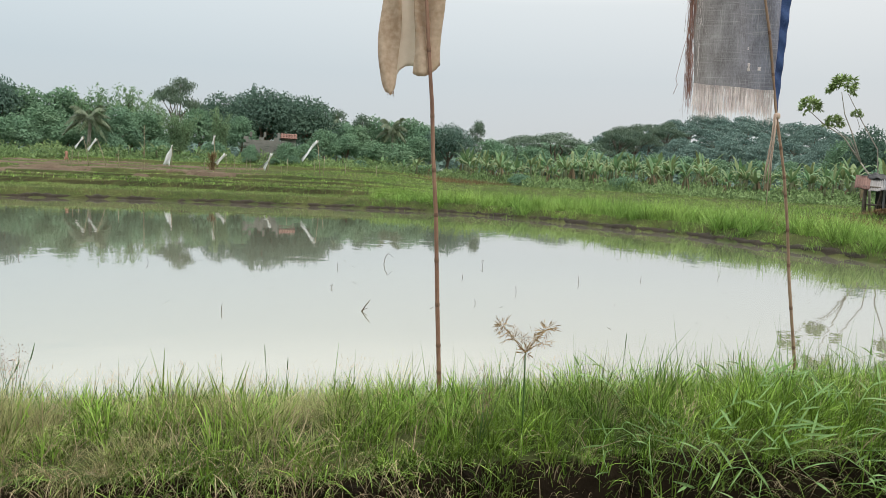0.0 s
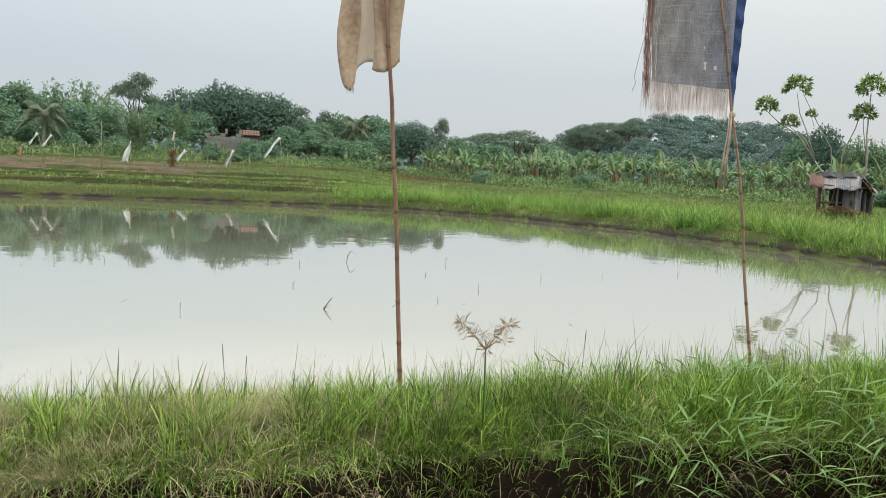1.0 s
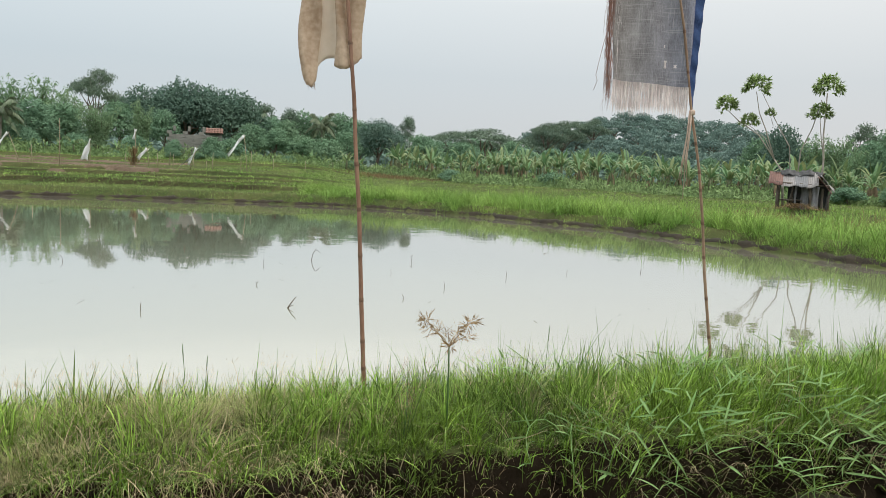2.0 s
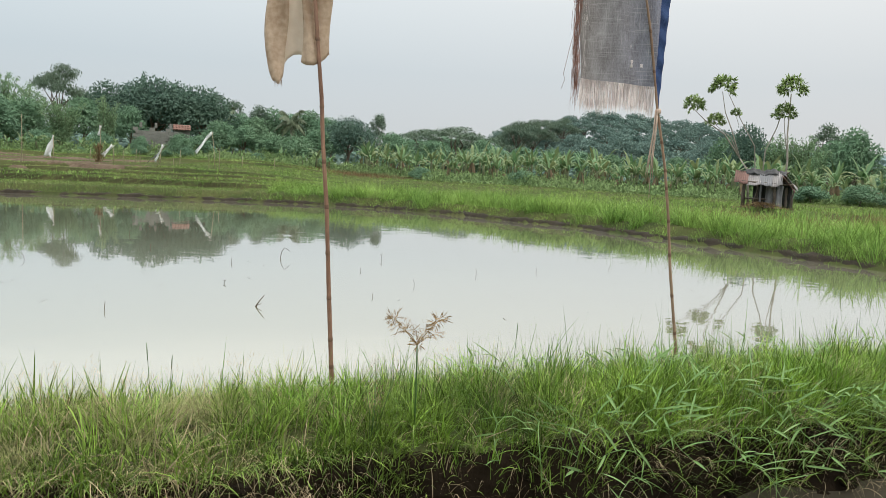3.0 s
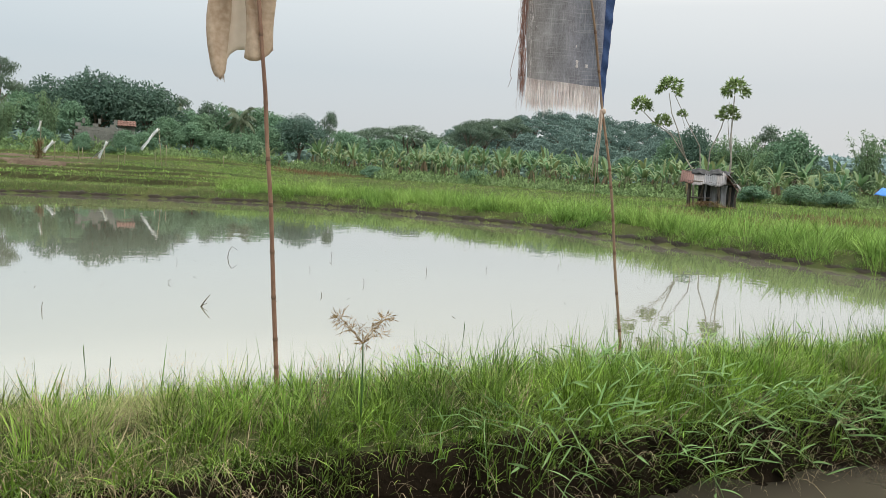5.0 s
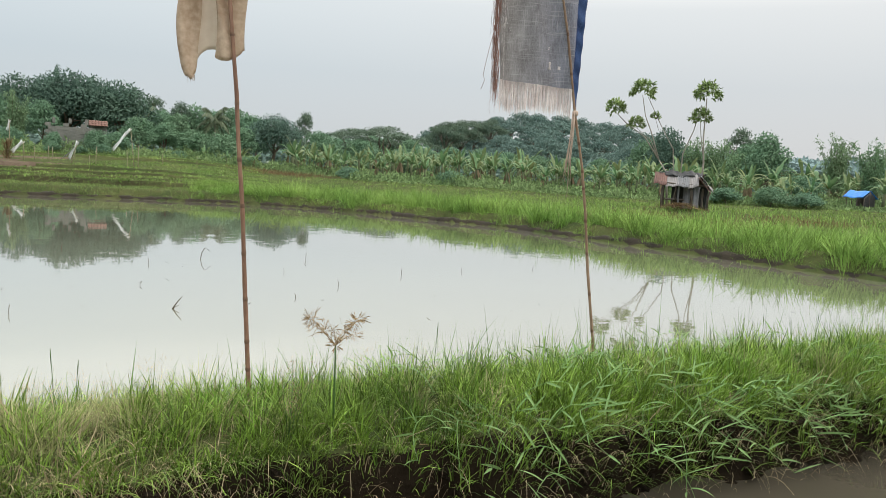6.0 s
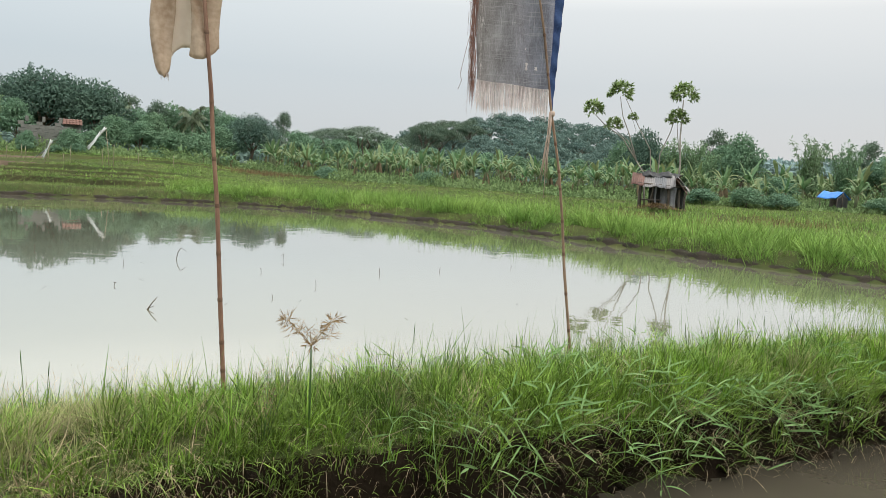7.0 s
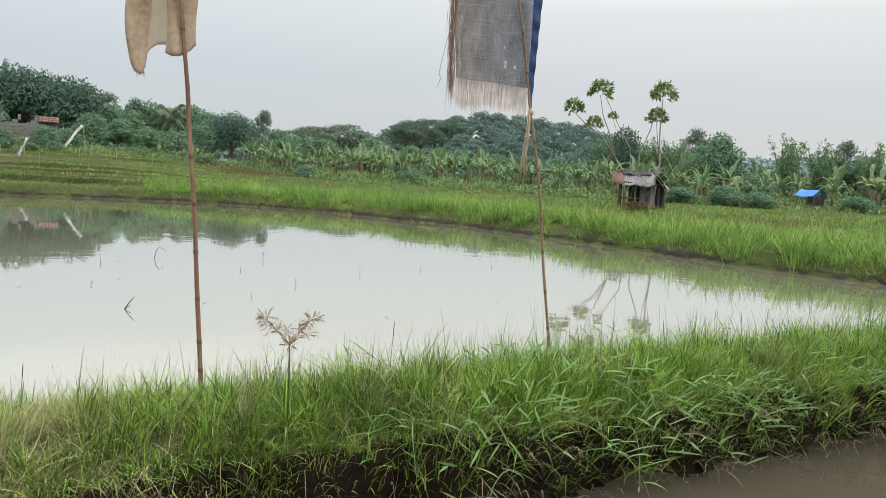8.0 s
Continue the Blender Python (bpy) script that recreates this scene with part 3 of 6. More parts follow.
def banana(seed, dry=False):
    """A banana plant about 4 m high: a sheathed stem and big arched leaves, some torn."""
    g = np.random.default_rng(seed)
    ob = tagged(empty("banana_plant"), "banana plant with broad arching green leaves", "banana plant", group="banana grove")
    bm = bmesh.new()
    tube(bm, [(0, 0, -0.2), (0.03, 0.02, 0.7), (0.05, 0.0, 1.45)], [0.15, 0.13, 0.08], 8)
    part("stem", bm, M_STEM, ob)
    for k in range(10):
        a, up = k * 2.4 + g.uniform(-0.3, 0.3), g.uniform(0.45, 1.3)
        length, wide = g.uniform(1.4, 2.4), g.uniform(0.30, 0.46)
        h, side = Vector((math.cos(a), math.sin(a), 0)), Vector((-math.sin(a), math.cos(a), 0))
        torn = [g.uniform(0.42, 1.0) for _ in range(20)]
        hanging = dry and k % 3 == 0

        def blade(u, v, a=a):
            out = length * (u * (0.95 - 0.35 * up) - 0.05 * u * u)
            rise = length * ((0.55 + 0.75 * up) * u - (0.80 + 0.35 * (1 - up)) * u ** 2.1)
            if hanging:
                rise, out = -length * 0.9 * u, 0.25 * math.sin(u * 3) + 0.1
            w = wide * 0.5 * math.sin(math.pi * min(1, 0.06 + 0.94 * u) ** 0.75) * torn[int(u * 18)]
            s = (v - 0.5) * 2
            return Vector((0.05, 0, 1.35)) + h * out + side * (w * s) + Vector((0, 0, rise - abs(s) * w * 0.45))
        bm = bmesh.new()
        sheet(bm, blade, 9, 2)
        part("leaf", bm, M_BANDRY if hanging else M_BANANA, ob, "withered hanging leaf" if hanging else "")
    return ob


def palm(seed):
    """A coconut palm about 8 m high."""
    g = np.random.default_rng(seed)
    ob = tagged(empty("coconut_palm"), "coconut palm with drooping feather fronds", "palm")
    bm = bmesh.new()
    tube(bm, [(0, 0, -0.3), (0.1, 0, 1.3), (0.25, 0.05, 2.6), (0.3, 0.1, 3.6)], [0.24, 0.17, 0.15, 0.14], 8)
    part("trunk", bm, M_PALEBARK, ob)
    for k in range(17):
        a, up = k * 2.4, 1.15 - 1.25 * (k / 17)
        long = g.uniform(2.6, 3.3)
        t = np.linspace(0.08, 1, 40)
        rib = np.stack([np.cos(a) * long * t * (0.9 - 0.3 * max(up, 0)), np.sin(a) * long * t * (0.9 - 0.3 * max(up, 0)), long * (up * t - 0.75 * t ** 2)], 1) + np.array([0.3, 0.1, 3.6])
        side = np.array([-math.sin(a), math.cos(a), 0])
        pos, dirs = np.repeat(rib, 2, 0), []
        for i in range(40):
            for s in (-1, 1):
                dirs.append(side * s * 0.8 + np.array([math.cos(a), math.sin(a), 0]) * 0.45 - np.array([0, 0, 0.75]) + g.normal(size=3) * 0.1)
        size = 0.95 * np.repeat(np.sin(np.pi * (0.12 + 0.83 * t)), 2)
        link("frond", leaves("frond", pos, np.array(dirs), np.tile([0, 0, 1.0], (80, 1)) + side * 0.2, size, np.full(80, 0.10)), M_PALM, ob)
    return ob


def plant(made, kind, az, r, tan_top, wide=1.0, full=10.0, turn=0.0, sink=0.0):
    """Stand a copy of the kind at a bearing and distance, as high as its top shows."""
    x, y = bearing(az, r)
    z = land_at(x, y) - sink
    h = (1.8 + tan_top * r - z) / full
    m = Matrix.LocRotScale((x, y, z), Euler((0, 0, turn)), (h * wide, h * wide, h))
    pool = made[kind]
    i = pool["next"] % len(pool["things"])
    pool["next"] += 1
    ob = pool["things"][i]
    if i in pool["fresh"]:
        pool["fresh"].discard(i)
        ob.matrix_basis = m
        return ob
    keep, ob.scale = ob.scale.copy(), (1, 1, 1)
    c = copy_thing(ob, m)
    ob.scale = keep
    return c


MADE = {}
for kind, seeds in (("mango", (1, 2, 3)), ("broad", (4, 5, 6)), ("bamboo", (7, 8, 9)), ("umbrella", (10, 11)),
                    ("sparse", (13, 14)), ("rain", (21, 22, 23)), ("conifer", (16,)), ("bush", (18, 19, 20))):
    MADE[kind] = {"things": [tree(kind, s) for s in seeds], "next": 0, "fresh": set(range(len(seeds)))}
MADE["banana"] = {"things": [banana(s, s % 3 == 0) for s in range(30, 36)], "next": 0, "fresh": set(range(6))}
MADE["palm"] = {"things": [palm(40), palm(41)], "next": 0, "fresh": {0, 1}}

STAND = [
    # behind the terraced plots
    ("mango", -30.2, 84, 0.089, 0.7), ("broad", -28.6, 84, 0.073, 1.2), ("broad", -26.6, 82, 0.0775, 1.1), ("bamboo", -24.4, 80, 0.090, 1.0),
    ("bamboo", -22.4, 80, 0.088, 1.1), ("umbrella", -19.2, 100, 0.1027, 0.62), ("bamboo", -20.9, 78, 0.0755, 1.1), ("bamboo", -19.2, 74, 0.0637, 1.2),
    ("broad", -27.7, 74, 0.053, 1.4), ("bush", -29.3, 72, 0.045, 1.3), ("bush", -26.2, 72, 0.040, 1.2), ("broad", -23.2, 73, 0.058, 1.3), ("broad", -17.8, 80, 0.064, 1.2),
    ("mango", -16.3, 84, 0.0846, 0.85), ("bamboo", -16.4, 73, 0.069, 0.9), ("mango", -13.2, 84, 0.0953, 1.0), ("mango", -10.1, 84, 0.0915, 1.0),
    ("mango", -11.8, 87, 0.090, 0.9), ("mango", -14.6, 88, 0.088, 0.8), ("conifer", -14.0, 90, 0.0985, 0.6), ("broad", -14.9, 76, 0.058, 0.9), ("sparse", -8.0, 95, 0.073, 0.8), ("sparse", -6.2, 92, 0.069, 1.0), ("broad", -5.4, 92, 0.064, 0.9),
    ("broad", -2.6, 98, 0.0655, 1.1), ("broad", -4.2, 96, 0.0615, 1.0), ("broad", -7.6, 84, 0.055, 1.1), ("broad", -6.5, 80, 0.053, 1.2), ("broad", -1.5, 92, 0.060, 1.0),
    ("broad", -9.0, 74, 0.044, 1.3), ("broad", -7.2, 72, 0.041, 1.3), ("bush", -10.4, 68, 0.028, 1.2), ("bush", -11.6, 66, 0.029, 0.9), ("bush", -14.2, 65.5, 0.022, 0.9), ("bush", -12.6, 72, 0.022, 1.3), ("bush", -5.2, 71, 0.036, 1.3), ("bush", -3.4, 71, 0.034, 1.3), ("broad", -2.0, 73, 0.042, 1.2),
    ("mango", 0.35, 74, 0.0645, 0.95), ("sparse", 2.5, 92, 0.0665, 0.75), ("bush", -16.8, 70, 0.026, 1.2), ("bush", -20.5, 70, 0.024, 1.2), ("bush", -23.6, 70, 0.030, 1.2), ("broad", -21.4, 76, 0.056, 1.2),
    ("umbrella", 8.4, 104, 0.0595, 1.75), ("umbrella", 5.9, 108, 0.0545, 1.3), ("broad", 8.6, 112, 0.044, 1.6), ("broad", 5.4, 114, 0.041, 1.6), ("broad", 7.1, 114, 0.046, 1.5), ("broad", 9.9, 112, 0.040, 1.5), ("broad", 3.6, 86, 0.048, 1.2), ("broad", 10.4, 96, 0.042, 1.3), ("broad", -0.9, 84, 0.054, 1.1), ("broad", 6.6, 88, 0.040, 1.4), ("broad", 4.4, 90, 0.040, 1.2), ("broad", 7.2, 95, 0.038, 1.3), ("bush", 9.8, 90, 0.034, 1.3), ("bush", 11.2, 88, 0.040, 1.2),
    # below and beside the wooded hill
    ("broad", 13.2, 92, 0.036, 1.4), ("broad", 15.4, 90, 0.034, 1.4), ("broad", 17.6, 92, 0.033, 1.5), ("broad", 19.8, 90, 0.031, 1.5), ("broad", 22.2, 90, 0.030, 1.5), ("broad", 24.4, 88, 0.031, 1.4), ("bush", 26.4, 84, 0.030, 1.4),
    ("umbrella", 12.2, 140, 0.062, 0.75), ("umbrella", 12.9, 138, 0.0705, 0.8), ("umbrella", 14.0, 142, 0.073, 0.9), ("umbrella", 15.0, 154, 0.073, 0.9), ("umbrella", 16.2, 156, 0.076, 0.9),
    ("mango", 29.2, 68, 0.075, 0.75), ("broad", 27.7, 72, 0.060, 0.9), ("bamboo", 31.4, 66, 0.066, 1.1), ("bamboo", 32.8, 66, 0.068, 1.0), ("sparse", 34.1, 78, 0.079, 0.9), ("broad", 35.9, 64, 0.071, 0.95),
    ("broad", 34.6, 68, 0.058, 1.1), ("bamboo", 33.6, 62, 0.052, 1.1), ("bamboo", 40.3, 60, 0.0765, 0.85), ("bamboo", 42.3, 60, 0.0735, 0.85), ("sparse", 43.6, 66, 0.068, 0.9), ("bamboo", 45.3, 60, 0.069, 1.0),
    ("broad", 44.6, 64, 0.052, 1.2), ("bamboo", 47.6, 60, 0.072, 1.1), ("broad", 50.0, 62, 0.068, 1.2), ("broad", 53.5, 64, 0.070, 1.2), ("bush", 38.2, 58, 0.026, 1.3), ("bush", 30.0, 58, 0.030, 1.2),
    # out of sight to either side
    ("broad", -33.0, 80, 0.080, 1.3), ("mango", -36.0, 82, 0.085, 1.2), ("broad", -39.5, 80, 0.080, 1.3), ("bush", -32.0, 70, 0.045, 1.3), ("bush", -35.5, 70, 0.045, 1.3),
]
grow = random.Random(5)
for kind, az, r, tan_top, wide in STAND:
    rise = 0.004 if az < -8 else 0.004 if az < 3 else 0.0
    plant(MADE, kind, az, r, tan_top + rise, wide, turn=grow.uniform(0, 6.28))
for az, r, tan_top in ((-25.0, 69, 0.062), (-4.0, 90, 0.067), (-8.6, 88, 0.066)):
    plant(MADE, "palm", az, r, tan_top, 1.0 if az < -20 else 0.7, full=5.0, turn=grow.uniform(0, 6.28))

# the wooded hill: rows of spreading trees, highest in the middle
for row, (r, drop, step) in enumerate(((184, 0.0, 1.45), (166, 0.010, 1.7), (148, 0.021, 1.9), (130, 0.033, 2.2))):
    az = 12.1 + 0.5 * row
    while az < 31.5:
        crest = 0.087 - (0.0042 * (19 - az) if az < 19 else 0.0003 * (az - 19) ** 2)
        plant(MADE, "rain", az, r + grow.uniform(-7, 7), max(0.030, crest - drop + grow.uniform(-0.006, 0.001)), grow.uniform(0.85, 1.25), full=9.6, turn=grow.uniform(0, 6.28))
        az += step * grow.uniform(0.75, 1.25)

# banana groves along the edge of the fields
for i in range(290):
    az = 1.5 + 46 * (i / 290) + grow.uniform(-0.5, 0.5)
    r = 68 - 14 * min(1, max(0, (az - 2) / 26)) + grow.uniform(-2, 17)
    top = 0.027 + grow.uniform(-0.020, 0.017) + (0.006 if az > 33 else 0)
    if 2 < az < 6:
        top = 0.030 + grow.uniform(-0.012, 0.006)
    if 40.2 < az < 43.0 and r < 56:
        r += 6
    plant(MADE, "banana", az, r, top, grow.uniform(0.70, 1.15), full=3.3, turn=grow.uniform(0, 6.28))
for az in (-24.2, -23.2, -22.3, -20.6, -19.7, -18.8, -17.9, -21.4, -3.0, -2.0, -1.0, -4.6):
    plant(MADE, "banana", az, 66 + grow.uniform(-2, 2), 0.020 + grow.uniform(-0.008, 0.006), 1.2, full=3.3, turn=grow.uniform(0, 6.28))
# single low bushes at the feet of the groves
for az, r, top, wide in ((13.4, 60, 0.004, 1.9), (22.6, 58, 0.002, 2.0), (33.4, 50, 0.002, 1.9), (36.4, 50, 0.006, 1.7),
                         (38.6, 50, 0.000, 2.0), (44.6, 51, 0.002, 1.9), (-11.2, 65, 0.012, 1.5), (-14.2, 64.5, 0.012, 1.3), (-12.5, 64, 0.008, 1.5), (-6.2, 66, 0.010, 1.6), (-1.6, 66, 0.006, 1.8), (5.8, 61, 0.002, 1.8), (-18.0, 66, 0.006, 1.6), (-28.0, 67, 0.008, 1.6)):
    plant(MADE, "bush", az, r, top, wide, full=9.0, turn=grow.uniform(0, 6.28))


def undergrowth(name, seed, count, az_range, r_range, tall, label):
    """Rank weeds: countless small leaves at uneven heights."""
    g = np.random.default_rng(seed)
    az = np.radians(g.uniform(*az_range, count))
    deg = np.degrees(az)
    near = r_range[0] - 8 * smooth(8, 28, deg) if az_range[1] > 20 else np.full(count, float(r_range[0]))
    r = near + g.uniform(0, 1, count) * r_range[1]
    x, y = r * np.sin(az), r * np.cos(az)
    high = np.clip(tall * (0.75 + 0.75 * waves(x, y, 1.6) + 0.4 * waves(x, y, 0.6, 2)), 0.12, None) * smooth(0, 2.5, r - near + 0.6)
    high = np.where((np.abs(deg - 41.8) < 1.5) & (r < 54), high * 0.3, high)
    z = land(x, y) + high * g.uniform(0, 1, count) ** 0.7
    d = g.normal(size=(count, 3))
    long = g.uniform(0.14, 0.36, count)
    me = leaves(name, np.stack([x, y, z], 1), d + np.array([0, 0, 0.5]), g.normal(size=(count, 3)) + np.array([0, 0, 1.0]), long, long * 0.42)
    tagged(link(name, me, M_WEED), label, "undergrowth", kind="stuff")


undergrowth("undergrowth", 55, 32000, (6, 49), (58, 12), 0.55, "rank weeds and seedlings at the foot of the banana grove")
undergrowth("undergrowth", 56, 24000, (-34, 7), (64, 6), 0.75, "rank weeds and shrubs at the foot of the trees")


def woods(name, seed, count, az_range, r_range, size, label, material, per=70, leaf=1.15, lift=0.6):
    """Far woodland: countless crowns of leaves in one mesh."""
    g = np.random.default_rng(seed)
    az = np.radians(g.uniform(*az_range, count))
    r = g.uniform(*r_range, count)
    x, y = r * np.sin(az), r * np.cos(az)
    z = land(x, y)
    s = size * g.uniform(0.7, 1.3, count)
    d = g.normal(size=(count, per, 3))
    d /= np.linalg.norm(d, axis=2, keepdims=True)
    d[:, :, 2] = np.abs(d[:, :, 2]) * 1.0 - 0.25
    c = np.stack([x, y, z + s * lift * g.uniform(0.55, 1.5, count)], 1)[:, None, :]
    pos = (c + d * (s[:, None, None] * np.array([1.2, 1.2, 0.42])) * g.uniform(0.75, 1.1, (count, per, 1))).reshape(-1, 3)
    dd = d.reshape(-1, 3)
    n = len(pos)
    k = g.uniform(0.6, 1.3, n)
    ob = link(name, leaves(name, pos, dd * 0.4 + g.normal(size=(n, 3)) * np.array([0.8, 0.8, 0.35]), dd * 0.5 + g.normal(size=(n, 3)) * 0.22 + np.array([0, 0, 1.0]), leaf * k, leaf * 0.55 * k), material)
    return tagged(ob, label, "woods", kind="stuff")



def spreading_woods(name, seed, count, az_range, r_range, size, label, material):
    """Far woodland of spreading trees: each crown is a tiered umbrella of flat leaf clumps, in one mesh."""
    g = np.random.default_rng(seed)
    az, r = np.radians(g.uniform(*az_range, count)), g.uniform(*r_range, count)
    x, y = r * np.sin(az), r * np.cos(az)
    s = size * g.uniform(0.65, 1.35, count)
    top = land(x, y) + s * g.uniform(0.15, 0.55, count)
    clumps, per = 10, 26
    a, q = g.uniform(0, math.tau, (count, clumps)), np.sqrt(g.uniform(0.02, 1, (count, clumps)))
    c = np.stack([x[:, None] + np.cos(a) * q * s[:, None] * 1.15, y[:, None] + np.sin(a) * q * s[:, None] * 1.15,
                  top[:, None] - s[:, None] * (0.42 * q ** 2 + g.uniform(0, 0.25, (count, clumps)))], -1)
    rad = s[:, None] * g.uniform(0.26, 0.46, (count, clumps))
    d = g.normal(size=(count, clumps, per, 3))
    d /= np.linalg.norm(d, axis=-1, keepdims=True)
    d[..., 2] = np.abs(d[..., 2]) - 0.3
    pos = (c[:, :, None] + d * rad[:, :, None, None] * np.array([1.25, 1.25, 0.42])).reshape(-1, 3)
    n = len(pos)
    k = g.uniform(0.6, 1.3, n)
    heading = g.normal(size=(n, 3)) * np.array([0.9, 0.9, 0.3])
    normal = d.reshape(-1, 3) * np.array([0.9, 0.9, 1.2]) + g.normal(size=(n, 3)) * 0.10 + np.array([0, 0, 0.35])
    return tagged(link(name, leaves(name, pos, heading, normal, 0.72 * k, 0.48 * k), material), label, "woods", kind="stuff")


spreading_woods("far_woods", 50, 170, (12.4, 31.5), (118, 180), 5.2, "wooded hill of spreading trees behind the fields, tinted blue-green with haze", M_HILL)
woods("far_woods", 51, 900, (24, 60), (270, 420), 5.0, "wooded ridge on the skyline, coloured pale with haze", M_RIDGE, 45, 2.0, 0.3)
woods("far_woods", 52, 420, (-42, 12), (110, 150), 3.6, "woodland behind the nearer trees, tinted with haze", M_HILL, 60, 1.1, 0.4)


def tuft_tree(name, foot, stems, label):
    """A slender pale-stemmed tree whose bare branches each end in one round tuft. stems: points, tuft radius."""
    ob = tagged(empty(name), label, "tree")
    bm = bmesh.new()
    for k, (pts, girth, radius) in enumerate(stems):
        tube(bm, pts, [girth * 0.68 * (1 - 0.55 * i / (len(pts) - 1)) for i in range(len(pts))], 6)
    part("trunk", bm, M_PALEBARK, ob)
    for k, (pts, girth, radius) in enumerate(stems):
        if not radius:
            continue
        g = np.random.default_rng(60 + k)
        pos, dirs = [], []
        top = np.array(pts[-1]) + np.array([0, 0, radius * 0.35])
        for j in range(72):
            d = g.normal(size=3)
            d[2] = abs(d[2]) * 1.2 - 0.25
            d /= np.linalg.norm(d)
            tip = top + d * radius * 1.0 * g.uniform(0.62, 0.95) - np.array([0, 0, 0.10 * radius])
            for q in range(9):
                pos.append(tip)
                w = d * 0.8 + g.normal(size=3) * 0.55 - np.array([0, 0, 0.55])
                dirs.append(w)
        pos, dirs = np.array(pos), np.array(dirs)
        n = len(pos)
        link("leaf_tuft", leaves("leaf_tuft", pos, dirs, g.normal(size=(n, 3)) * 0.4 + np.array([0, 0, 1.0]), radius * 0.38 * g.uniform(0.7, 1.2, n), radius * 0.125 * np.ones(n)), M_TUFT, ob)
    return ob


HUT_R = 37.0


def at37(az, tan_up, dr=0.0):
    x, y = bearing(az, HUT_R + dr)
    return (x, y, 1.8 + tan_up * (HUT_R + dr))


base_l, base_r = at37(29.5, -0.03, 1.6), at37(31.7, -0.03, 1.6)
fork = at37(28.7, 0.030, 1.6)
tuft_tree("tufted_tree", base_l, [
    ([base_l, at37(29.3, 0.015, 1.6), fork], 0.10, 0),
    ([fork, at37(27.6, 0.058, 1.6), at37(26.2, 0.075, 1.6), at37(25.4, 0.088, 1.6)], 0.055, 0.52),
    ([fork, at37(28.0, 0.055, 1.6), at37(26.9, 0.070, 1.6)], 0.04, 0.44),
    ([fork, at37(28.0, 0.065, 1.6), at37(27.5, 0.085, 1.6), at37(27.2, 0.110, 1.6)], 0.055, 0.62),
    ([at37(30.0, -0.03, 2.2), at37(29.6, 0.045, 2.2), at37(28.6, 0.075, 2.2), at37(27.6, 0.108, 2.0)], 0.05, 0),
    ([at37(28.45, 0.07, 2.2), at37(28.2, 0.082, 2.0)], 0.02, 0.26),
], "slender pale-stemmed tree with bare branches ending in leaf tufts")
tuft_tree("tufted_tree", base_r, [
    ([base_r, at37(31.75, 0.03, 1.6), at37(31.6, 0.06, 1.6), at37(31.6, 0.108, 1.6)], 0.09, 0.64),
    ([at37(30.2, -0.03, 2.0), at37(30.3, 0.04, 2.0), at37(30.9, 0.068, 1.9), at37(31.3, 0.10, 1.8)], 0.06, 0.0),
    ([at37(31.65, 0.04, 1.6), at37(31.4, 0.065, 1.6), at37(31.3, 0.080, 1.6)], 0.04, 0.52),
], "tall slender tree with two leaf tufts beside the hut")


